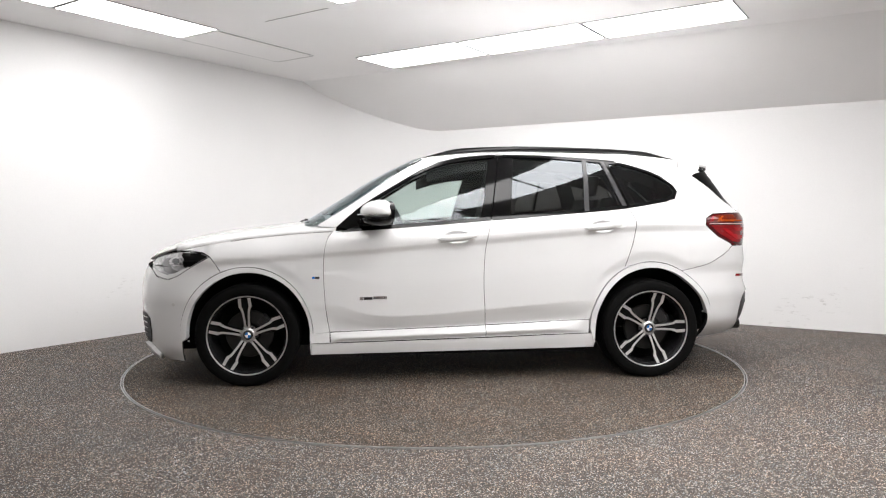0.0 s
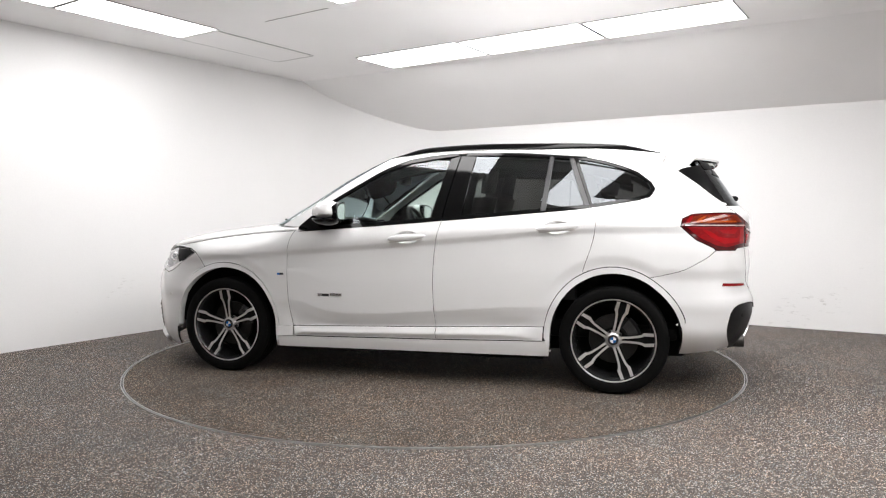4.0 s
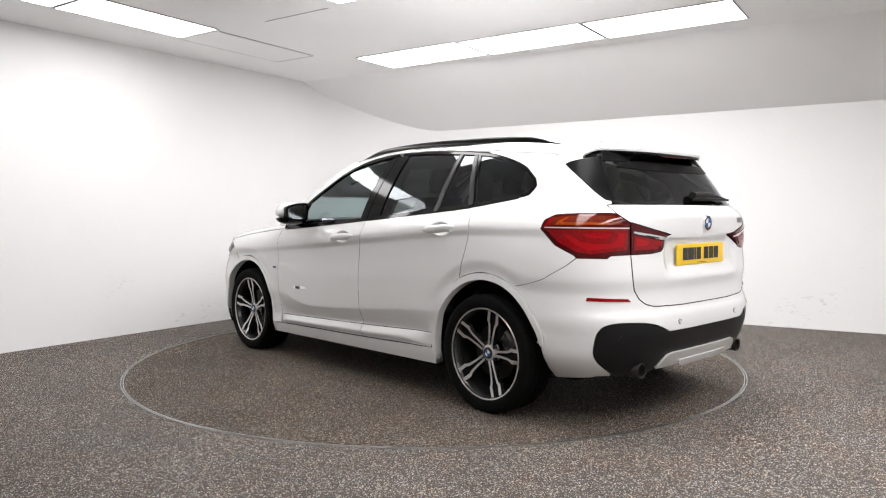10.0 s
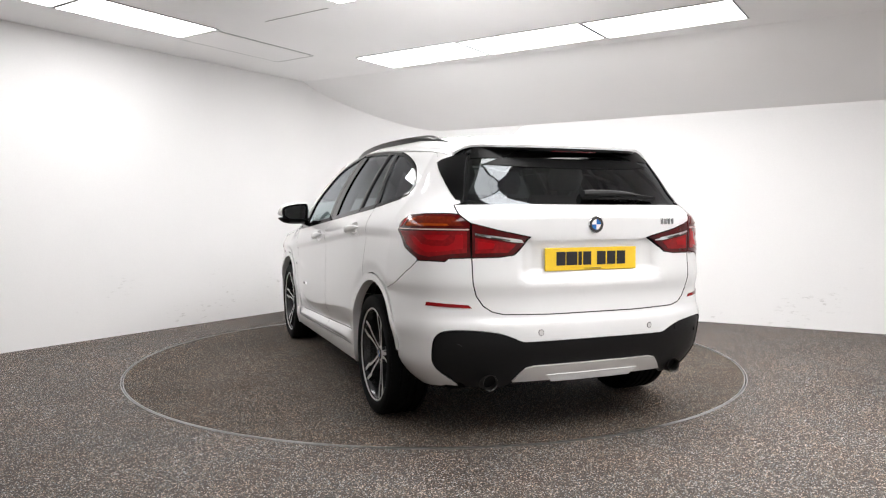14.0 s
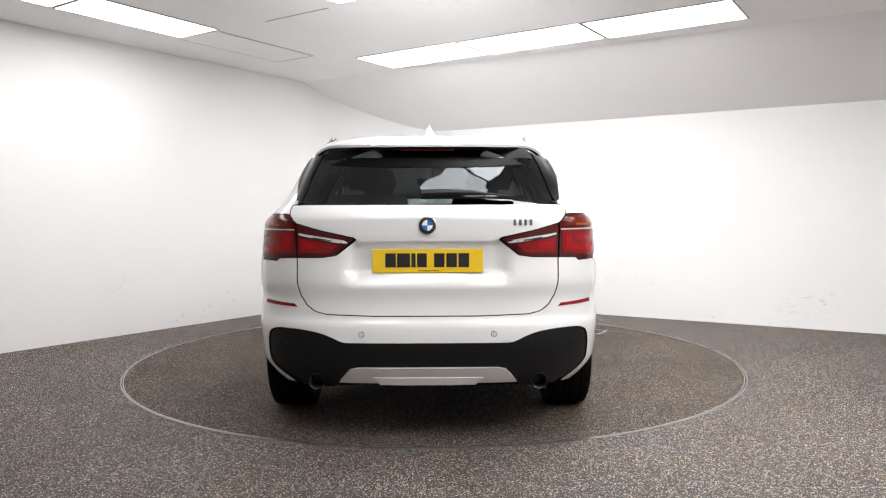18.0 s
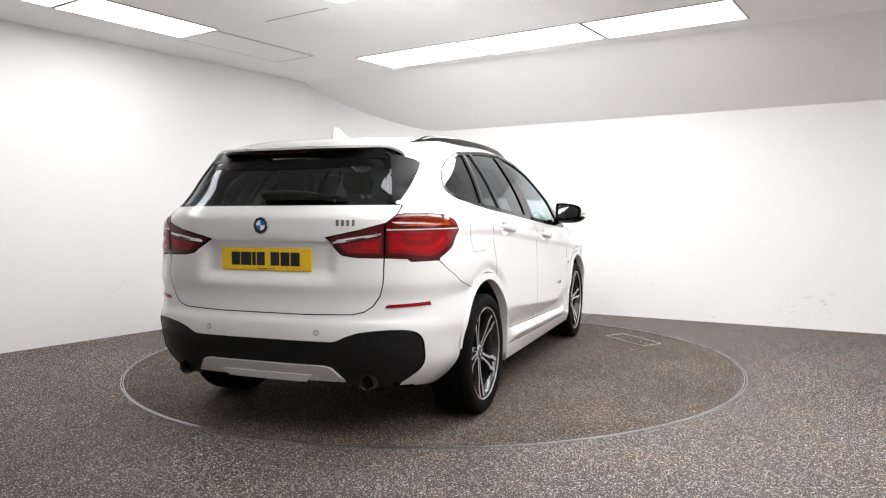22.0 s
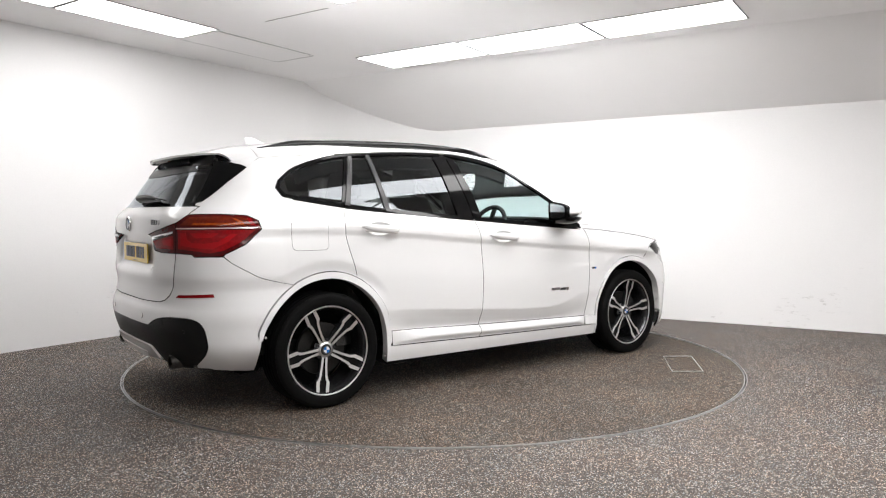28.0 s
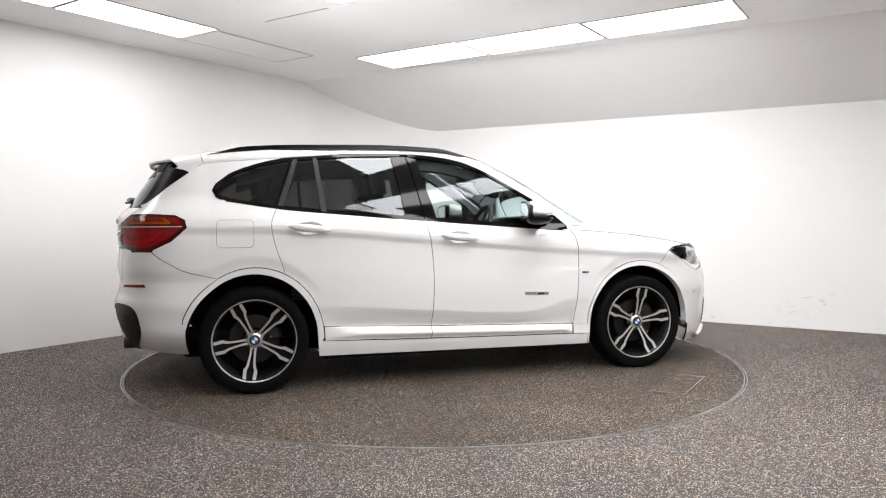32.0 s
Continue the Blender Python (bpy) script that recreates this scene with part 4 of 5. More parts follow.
def build_front(car):
    bump = [at_x(3.075, 0.33, nose)] + [at_x(x, z, nose) for x, z in arc(*FRONT_ARCH, 5, 67.8, 14)] + [at_x(2.8925, 0.839, nose), at_x(3.03, 0.7625, nose), at_x(3.11, 0.7115, nose), at_x(3.17, 0.6895, nose), at_x(3.26, 0.707, nose), at_x(3.312, 0.749, nose), at_y(0.52, 0.77, nose), at_y(0.3, 0.775, nose)]
    low = [at_y(0.3, 0.185, nose), at_y(0.6, 0.175, nose), at_x(3.3, 0.17, nose), at_x(3.075, 0.165, nose)]
    UN = XF + RF * math.pi / 2
    half = low + bump
    panel("front_bumper", both(half, UN), nose, BODY, car, gap=0.0015, du=0.06, dv=0.05, label="white front bumper")
    line = lambda pts: [at_x(x, z, nose) for x, z in pts]
    lamp = line([(2.898, 0.841), (3.03, 0.764), (3.11, 0.714), (3.17, 0.692), (3.26, 0.71), (3.315, 0.752), (3.33, 0.8), (3.29, 0.825), (3.2, 0.852), (3.1, 0.873), (3.02, 0.873), (2.945, 0.864)])
    for ch, s in ((nose, 1), (flipped(nose), -1)):
        hl = panel("headlight", lamp, ch, M_LENS, car, off=-0.003, th=0.012, out=s, du=0.04, dv=0.03, label="clear headlight with a dark surround and chrome reflector")
        dark = line([(2.906, 0.841), (2.98, 0.797), (3.04, 0.764), (3.065, 0.775), (3.07, 0.8), (3.06, 0.825), (3.08, 0.85), (3.07, 0.864), (3.02, 0.865), (2.95, 0.859)])
        shade = line([(3.1, 0.745), (3.15, 0.728), (3.2, 0.74), (3.225, 0.79), (3.2, 0.825), (3.15, 0.835), (3.17, 0.79), (3.14, 0.76)])
        cup = line([(3.085, 0.832), (3.07, 0.806), (3.085, 0.785), (3.13, 0.778), (3.165, 0.79), (3.17, 0.81), (3.15, 0.832), (3.11, 0.84)])
        spot = line([(3.118 + 0.026 * math.cos(k * 0.45), 0.81 + 0.019 * math.sin(k * 0.45)) for k in range(14)])
        fins = [line([(3.06, z), (3.18, z - 0.004), (3.18, z - 0.008), (3.06, z - 0.004)]) for z in (0.828, 0.816, 0.804, 0.792)]
        fin = line([(3.17, 0.772), (3.29, 0.772), (3.3, 0.78), (3.2, 0.784)])
        brow = line([(2.945, 0.858), (3.02, 0.868), (3.1, 0.868), (3.2, 0.847), (3.29, 0.82), (3.325, 0.796), (3.33, 0.8), (3.29, 0.825), (3.2, 0.852), (3.1, 0.873), (3.02, 0.873), (2.945, 0.864)])
        guide = line([(3.02, 0.772), (3.11, 0.717), (3.17, 0.696), (3.255, 0.714), (3.305, 0.752), (3.295, 0.762), (3.245, 0.738), (3.18, 0.722), (3.12, 0.735), (3.03, 0.776)])
        pieces = [("lamp_surround", dark, M_BLACK, -0.0018, 0.001), ("lamp_surround", shade, M_DARKCHROME, -0.0018, 0.001), ("lamp_brow", brow, M_BLACK, -0.0012, 0.001), ("lamp_fin", fin, M_GREY, -0.0012, 0.001), ("reflector", cup, M_CHROME, -0.0006, 0.002), ("projector", spot, M_BULB, 0.0004, 0.002), ("light_guide", guide, M_WHITE, -0.0006, 0.002)]
        pieces += [("reflector_fin", f, M_DARKCHROME, 0.0012, 0.002) for f in fins]
        for name, edge, mat, lift, deep in pieces:
            a = panel(name, edge, ch, mat, None, off=lift, th=deep, out=s, du=0.03, dv=0.02)
            a.parent = hl
    intake = [at_x(3.32, 0.27, nose), at_x(3.31, 0.33, nose), at_x(3.32, 0.43, nose), at_x(3.36, 0.46, nose), at_y(0.55, 0.46, nose), at_y(0.5, 0.3, nose), at_y(0.55, 0.265, nose)]
    pair("corner_intake", intake, nose, M_MATT, car, off=0.004, th=0.01, du=0.04, dv=0.03, label="black corner air intake")
    for z in (0.29, 0.325, 0.36, 0.395, 0.43):
        pair("intake_slat", line([(3.335, z), (3.4, z + 0.004), (3.4, z + 0.013), (3.335, z + 0.009)]), nose, M_DARKCHROME, car, off=0.009, th=0.006, du=0.03, dv=0.02)
    lip = line([(3.24, 0.172), (3.24, 0.2), (3.3, 0.245), (3.34, 0.258)]) + [at_y(0.58, 0.26, nose), at_y(0.5, 0.24, nose), at_y(0.5, 0.19, nose), at_y(0.6, 0.178, nose)]
    pair("front_lip", lip, nose, M_PAINT, car, off=0.022, th=0.03, du=0.03, dv=0.02, label="white lip under the corner intake")
    # Satin oval in place of the air curtain's shaded recess.
    pair("air_curtain", [at_x(3.335 + 0.022 * math.cos(k * 0.4), 0.56 + 0.045 * math.sin(k * 0.4), nose) for k in range(15)], nose, M_SATIN, car, off=-0.004, th=0.004, du=0.04, dv=0.03)
    panel("lower_intake", both([at_y(0.42, 0.27, nose), at_y(0.42, 0.36, nose), at_y(0.3, 0.42, nose)], UN), nose, M_MATT, car, off=0.004, du=0.06, dv=0.05, label="black lower air intake")
    kid = [at_y(0.02, 0.57, nose), at_y(0.02, 0.74, nose), at_y(0.09, 0.755, nose), at_y(0.3, 0.74, nose), at_y(0.33, 0.69, nose), at_y(0.29, 0.58, nose), at_y(0.1, 0.56, nose)]
    pair("grille", kid, nose, M_BLACK, car, off=0.005, du=0.05, dv=0.03, label="black twin grille opening")
    pair("parking_sensor", [at_x(3.13 + 0.011 * math.cos(k * 0.5), 0.535 + 0.011 * math.sin(k * 0.5), nose) for k in range(12)], nose, M_SATIN, car, off=0.002, th=0.003)


def build_glass(car):
    D = 0.014
    # side windows and the black trim round them
    fg = belt_curve(1.145, 1.93, 0.014, 8) + window_curve(1.93, 1.35, D + 0.006, 12) + [(1.2, DLO_TOP(1.2) - D - 0.008), (1.075, 1.465)]
    pair("front_window", fg, body, M_CLEAR, car, off=-0.006, th=0.003, label="clear front door glass")
    rg = belt_curve(0.44, 0.955, 0.013, 8) + [(0.912, DLO_TOP(0.91) - D)] + window_curve(0.9, 0.405, D, 8)
    pair("rear_window", rg, body, M_TINT, car, off=-0.006, th=0.003, label="dark privacy glass of the rear door")
    sg = belt_curve(0.18, 0.425, 0.013, 4) + [(0.392, DLO_TOP(0.39) - D), (0.28, DLO_TOP(0.28) - D)]
    pair("rear_vent_window", sg, body, M_TINT, car, off=-0.006, th=0.003, label="dark privacy glass")
    qg = belt_curve(-0.14, 0.14, 0.012, 6) + [(0.24, DLO_TOP(0.24) - D)] + window_curve(0.2, -0.13, D, 10) + [(-0.199, 1.298), (-0.217, 1.26), (-0.19, 1.224)]
    pair("quarter_window", qg, body, M_TINT, car, off=-0.004, th=0.003, label="dark privacy quarter glass")
    seal = lambda outline, name, **kw: pair(name, outline, body, M_BLACK, car, off=0.002, th=0.02, du=0.05, dv=0.03, **kw)
    seal(window_curve(1.02, 2.1, 0, 24) + [(2.0, 1.005), (1.93, 1.03)] + window_curve(1.93, 1.35, D + 0.006, 14) + [(1.2, DLO_TOP(1.2) - D - 0.008), (1.03, DLO_TOP(1.03) - D)], "window_trim", label="gloss black window trim")
    seal(window_curve(0.97, 0.2, 0, 14) + window_curve(0.2, 0.97, D, 14), "window_trim", label="gloss black window trim")
    seal(window_curve(0.2, -0.14, 0, 10) + [(-0.213, 1.3), (-0.235, 1.258), (-0.205, 1.21), (-0.16, 1.199), (-0.145, 1.212), (-0.19, 1.224), (-0.217, 1.26), (-0.199, 1.298)] + window_curve(-0.13, 0.2, D, 10), "window_trim", label="gloss black quarter window trim")
    seal(belt_curve(2.1, 1.088, -0.01, 14) + belt_curve(1.088, 1.93, 0.016, 10), "belt_trim")
    seal(belt_curve(1.08, 0.15, -0.011, 14) + belt_curve(0.15, 1.08, 0.015, 10), "belt_trim")
    seal(belt_curve(0.145, -0.16, -0.009, 6) + belt_curve(-0.14, 0.145, 0.014, 6), "belt_trim")
    seal([(1.155, 1.085), (1.075, 1.475), (1.012, 1.492), (1.088, 1.09)], "door_post", label="gloss black door post")
    seal([(1.08, 1.09), (1.004, 1.492), (0.905, 1.487), (0.958, 1.095)], "door_post", label="gloss black door post")
    pair("window_bar", [(0.452, 1.12), (0.414, 1.475), (0.388, 1.473), (0.418, 1.125)], body, M_BAR, car, off=0.003, th=0.02, dv=0.04, label="satin grey window bar")
    pair("window_bar", [(0.183, 1.155), (0.29, 1.462), (0.262, 1.46), (0.152, 1.16)], body, M_BAR, car, off=0.004, th=0.02, dv=0.04, label="satin grey window bar")
    pair("window_bar", [(0.147, 1.16), (0.257, 1.46), (0.236, 1.458), (0.13, 1.162)], body, M_BLACK, car, off=0.002, th=0.02, dv=0.04, label="black window bar")
    seal([(2.08, 1.018), (1.93, 1.16), (1.86, 1.2), (1.9, 1.04), (1.93, 1.01)], "mirror_triangle")
    # windscreen and rear window
    half = [(0.035, 1.045), (0.3, 1.035), (0.6, 1.03)]
    ut = 0.25 * math.pi
    topw = [(0.6, 1.508), (0.3, 1.503), (0.035, 1.475)]
    outline = half + [(2 * ut - u, z) for u, z in reversed(half)] + [(2 * ut - u, z) for u, z in reversed(topw)] + topw
    panel("windscreen", outline, cab, M_CLEAR, car, off=-0.003, th=0.004, du=0.06, dv=0.04, label="clear windscreen")
    rear = [at_y(0.46, 1.452), at_y(0.53, 1.425), at_y(0.555, 1.395), at_y(0.6, 1.27), at_y(0.64, 1.175), at_y(0.64, 1.16), at_y(0.55, 1.15), at_y(0.2, 1.152)]
    panel("rear_screen", both(rear, UC), body, M_TINT, car, off=-0.002, th=0.004, du=0.05, dv=0.03, label="dark privacy rear window")
    band = [at_y(0.46, 1.456), at_y(0.54, 1.428), at_y(0.565, 1.395), at_y(0.61, 1.27), at_y(0.648, 1.175), at_y(0.645, 1.154), at_y(0.55, 1.147), at_y(0.2, 1.148)]
    inn = [at_y(0.2, 1.163), at_y(0.53, 1.163), at_y(0.6, 1.18), at_y(0.565, 1.28), at_y(0.52, 1.385), at_y(0.48, 1.41)]
    # Black edge band, drawn deeper to include the spoiler underside's reflection.
    top = [at_y(0.2, 1.468), at_y(0.42, 1.462), at_y(0.5, 1.44), at_y(0.535, 1.385), at_y(0.49, 1.352), at_y(0.3, 1.34), at_y(0.1, 1.336)]
    panel("screen_band", both(top[:4], UC) + [(2 * UC - u, z) for u, z in top[4:]] + top[4:][::-1], body, M_BLADE, car, off=0.0015, th=0.003, du=0.05, dv=0.03, label="black band at the top of the rear window with the spoiler's dark reflection")
    panel("screen_border", both(band, UC)[: len(band)] + inn, body, M_BLACK, car, off=-0.006, th=0.002, du=0.05, dv=0.03)
    panel("screen_border", [(2 * UC - u, z) for u, z in band + inn], body, M_BLACK, car, off=-0.006, th=0.002, du=0.05, dv=0.03)


def build_rear_lamps(car):
    outer = [at_x(-0.59, 0.889), at_x(-0.577, 0.902), at_x(-0.478, 0.95), at_x(-0.388, 1.031), at_x(-0.399, 1.073), at_x(-0.452, 1.1), at_x(-0.58, 1.106), at_y(0.70, 1.106), at_y(0.67, 1.102), at_y(0.632, 1.062), at_y(0.63, 0.905), at_y(0.715, 0.9), at_y(0.735, 0.887), at_x(-0.65, 0.888)]
    inner = [at_y(0.622, 1.061), at_y(0.5, 1.025), at_y(0.352, 0.992), at_y(0.355, 0.985), at_y(0.435, 0.916), at_y(0.5, 0.906), at_y(0.622, 0.904)]
    for ch, s in ((body, 1), (flipped(body), -1)):
        lo = panel("rear_lamp", outer, ch, M_DARKRED, car, off=0.002, th=0.02, out=s, du=0.03, dv=0.03, label="wrap-round red rear lamp with an amber strip")
        li = panel("tailgate_lamp", inner, ch, M_DARKRED, car, off=0.002, th=0.02, out=s, du=0.03, dv=0.03, label="red lamp in the tailgate")

        def on_lamp(name, edge, mat, lift, top):
            piece = panel(name, edge, ch, mat, None, off=lift, th=0.003, out=s, du=0.03, dv=0.03)
            piece.parent = top

        on_lamp("red_lens", [at_x(-0.42, 1.026), at_y(0.645, 1.026), at_y(0.645, 0.925), at_y(0.73, 0.916), at_x(-0.645, 0.904), at_x(-0.585, 0.916), at_x(-0.49, 0.964)], M_RED, 0.0045, lo)
        on_lamp("lamp_core", [at_x(-0.51, 1.006), at_x(-0.545, 1.006), at_x(-0.6, 0.965), at_x(-0.66, 0.955), at_y(0.72, 0.957), at_y(0.695, 0.975), at_y(0.69, 1.01), at_y(0.66, 1.012), at_y(0.66, 0.945), at_y(0.735, 0.931), at_x(-0.63, 0.925), at_x(-0.56, 0.962)], M_CORE, 0.0056, lo)
        on_lamp("lamp_core", [at_x(-0.6, 1.01), at_x(-0.63, 0.985), at_y(0.735, 0.982), at_y(0.71, 1.01)], M_CORE, 0.0054, lo)
        on_lamp("light_bar", [at_x(-0.41, 1.033), at_y(0.636, 1.03), at_y(0.636, 1.036), at_x(-0.41, 1.038)], M_LIGHTBAR, 0.006, lo)
        on_lamp("amber_lens", [at_x(-0.43, 1.048), at_x(-0.45, 1.085), at_x(-0.5, 1.093), at_x(-0.6, 1.096), at_y(0.69, 1.092), at_y(0.655, 1.05)], M_BROWN, 0.0045, lo)
        on_lamp("amber_strip", [at_x(-0.47, 1.05), at_x(-0.485, 1.07), at_x(-0.515, 1.085), at_x(-0.53, 1.085), at_x(-0.505, 1.068), at_x(-0.51, 1.062), at_y(0.72, 1.06), at_y(0.715, 1.05)], M_AMBER, 0.0056, lo)
        on_lamp("red_lens", [at_x(-0.408, 1.043), at_x(-0.436, 1.083), at_x(-0.455, 1.089), at_x(-0.44, 1.05)], M_RED, 0.005, lo)
        on_lamp("red_lens", [at_y(0.61, 0.995), at_y(0.42, 0.963), at_y(0.46, 0.925), at_y(0.61, 0.922)], M_RED, 0.0045, li)
        on_lamp("lamp_core", [at_y(0.6, 0.98), at_y(0.52, 0.968), at_y(0.53, 0.945), at_y(0.6, 0.94)], M_CORE, 0.0056, li)
        on_lamp("light_bar", [at_y(0.612, 1.018), at_y(0.58, 1.012), at_y(0.42, 0.988), at_y(0.375, 0.98), at_y(0.385, 0.969), at_y(0.44, 0.974), at_y(0.58, 1.001), at_y(0.612, 1.009)], M_CHROME, 0.006, li)
        on_lamp("clear_window", [at_y(0.54, 0.999), at_y(0.45, 0.984), at_y(0.455, 0.979), at_y(0.54, 0.992)], M_GREY, 0.0072, li)
    pair("reflector", [at_y(0.625, 0.664), at_y(0.64, 0.68), at_y(0.8, 0.69), at_y(0.805, 0.672)], body, M_RED, car, off=0.003, th=0.006, du=0.03, dv=0.03, label="red bumper reflector")
    for y, z in ((0.31, 0.545), (-0.31, 0.545)):
        panel("sensor_ring", [at_y(y + 0.0145 * math.cos(k * 0.5), z + 0.0145 * math.sin(k * 0.5)) for k in range(12)], body, M_GREY, car, off=0.0018, th=0.003)
        panel("parking_sensor", [at_y(y + 0.012 * math.cos(k * 0.5), z + 0.012 * math.sin(k * 0.5)) for k in range(12)], body, M_SATIN, car, off=0.003, th=0.004)
    pair("parking_sensor", [at_y(0.69 + 0.01 * math.cos(k * 0.5), 0.487 + 0.01 * math.sin(k * 0.5)) for k in range(12)], body, M_MATT, car, off=-0.003, th=0.004)
    panel("tow_eye_cover", [at_y(-0.52 + 0.028 * math.cos(k * 0.35), 0.528 + 0.028 * math.sin(k * 0.35)) for k in range(18)], body, M_MATT, car, off=-0.003, th=0.006, du=0.03, dv=0.03)


def build_wheel(car, x, y_side, turn):
    root = new("wheel")
    root.parent = car
    root.location = CAR_AT + Vector((x, y_side * 0.775, 0.33))
    root.rotation_euler = (0, 0, 0 if y_side > 0 else math.pi)
    R, rim = 0.331, 0.256
    bm = bmesh.new()
    prof = [(rim - 0.012, -0.1), (rim + 0.006, -0.112), (0.30, -0.116), (0.322, -0.106), (R, -0.088)]
    for k in range(4):
        y0 = -0.075 + 0.042 * k
        prof += [(R, y0 - 0.008), (R - 0.007, y0 - 0.005), (R - 0.007, y0 + 0.003), (R, y0 + 0.006)]
    prof += [(R, 0.088), (0.322, 0.106), (0.31, 0.113), (0.306, 0.114), (0.285, 0.117), (0.272, 0.114), (rim + 0.008, 0.112), (rim + 0.001, 0.104), (rim - 0.012, 0.098)]
    lathe(bm, prof, 72)
    # tread blocks at the shoulders
    for k in range(72):
        a = 2 * math.pi * k / 72
        for s in (-1, 1):
            box(bm, -0.008, 0.008, s * 0.097 - 0.008, s * 0.097 + 0.008, R - 0.016, R - 0.0055, m=Matrix.Rotation(a, 4, "Y"))
    part("tyre", bm, M_RUBBER, root, "black road tyre")
    bm = bmesh.new()
    lathe(bm, [(rim - 0.002, 0.108), (rim + 0.002, 0.104), (rim + 0.001, 0.098), (rim - 0.004, 0.098), (rim - 0.007, 0.101), (rim - 0.007, 0.106)], 96, 0, True)
    part("rim_flange", bm, M_ALLOY, root, "machined silver rim flange")
    bm = bmesh.new()
    lathe(bm, [(rim - 0.008, 0.1), (rim - 0.02, 0.085), (rim - 0.026, 0.05), (rim - 0.035, -0.09), (rim - 0.01, -0.105)], 72)
    part("rim_barrel", bm, M_GREY, root, "dark grey rim barrel")
    # five double spokes
    arm = [(0.045, 0.004, 0.019), (0.1, 0.0075, 0.0205), (0.15, 0.012, 0.026), (0.172, 0.016, 0.033), (0.184, 0.0225, 0.0425), (0.205, 0.021, 0.0415), (0.251, 0.02, 0.0395)]
    for k in range(5):
        bm = bmesh.new()
        rot = Matrix.Rotation(-(turn if y_side > 0 else turn) - 2 * math.pi * k / 5, 4, "Y")
        for s in (-1, 1):
            front, n = [], len(arm)
            for r, a, b in arm:
                yy = 0.064 + 0.032 * (r / 0.25) ** 1.4
                front.append((Vector((r, yy, s * a)), Vector((r, yy, s * b))))
            f0 = [p[0] for p in front] + [p[1] for p in reversed(front)]
            vs = [bm.verts.new(rot @ p) for p in f0]
            lo = [bm.verts.new(rot @ (p + Vector((0, -0.03, 0)) * (1 - 0.2 * p.x / 0.25) + Vector((0, 0, -s * 0.003 if i < n else s * 0.004)))) for i, p in enumerate(f0)]
            for i in range(n - 1):
                bm.faces.new((vs[i], vs[i + 1], vs[2 * n - 2 - i], vs[2 * n - 1 - i])).material_index = 0
            m = len(f0)
            for i in range(m):
                j = (i + 1) % m
                bm.faces.new((vs[i], lo[i], lo[j], vs[j])).material_index = 1
        # a dark sheet standing in for the shaded hollow between the two arms
        pocket_dark = [rot @ Vector((r, 0.05 + 0.03 * (r / 0.25) ** 1.4, s * a)) for s in (1, -1) for r, a, b in (arm if s > 0 else arm[::-1])]
        extrude_outline(bm, pocket_dark, rot @ Vector((0, -0.012, 0)), 2, 2)
        part("spoke", bm, [M_ALLOY, M_GREY, M_INNER], root, "double spoke with a machined silver face", angle=25)
    bm = bmesh.new()
    lathe(bm, [(0.001, 0.07), (0.03, 0.071), (0.036, 0.0695), (0.044, 0.064), (0.052, 0.056), (0.058, 0.03)], 48)
    hub = part("hub", bm, M_ALLOY, root, "silver hub")
    bm = bmesh.new()
    lathe(bm, [(0.001, 0.076), (0.03, 0.0755), (0.033, 0.07)], 32)
    part("centre_cap", bm, M_INK, hub)
    for k, mt in enumerate((M_BLUE, M_WHITE, M_BLUE, M_WHITE)):
        bm = bmesh.new()
        fan = [(0, 0.0765, 0)] + [(0.019 * math.cos(a), 0.0765, 0.019 * math.sin(a)) for a in (math.pi / 2 * (k + j / 6) for j in range(7))]
        extrude_outline(bm, fan, (0, -0.002, 0))
        part("cap_quarter", bm, mt, hub, smooth=False)
    for k in range(5):
        bm = bmesh.new()
        a = -turn - 2 * math.pi * (k + 0.5) / 5
        bmesh.ops.create_cone(bm, cap_ends=True, segments=10, radius1=0.009, radius2=0.008, depth=0.02, matrix=Matrix.Rotation(a, 4, "Y") @ Matrix.Translation((0.055, 0.06, 0)) @ Matrix.Rotation(math.pi / 2, 4, "X"))
        part("wheel_bolt", bm, M_INK, root)
    bm = bmesh.new()
    lathe(bm, [(0.07, 0.012), (0.15, 0.012), (0.152, 0.008), (0.152, -0.01), (0.07, -0.012)], 48)
    part("brake_disc", bm, M_DISCBRAKE, root, "grey steel brake disc")
    bm = bmesh.new()
    ang = [2.2 + 0.9 * j / 8 for j in range(9)]
    rings = [[Vector((r * math.cos(a), yy, r * math.sin(a))) for r, yy in ((0.085, -0.03), (0.165, -0.03), (0.17, 0.02), (0.15, 0.035), (0.09, 0.03))] for a in ang]
    loft(bm, rings)
    part("brake_caliper", bm, M_GREY, root, "dark grey brake caliper")
    bm = bmesh.new()
    lathe(bm, [(0.0, -0.14), (0.235, -0.14), (0.235, -0.12)], 32)
    part("backing_plate", bm, M_INNER, root)


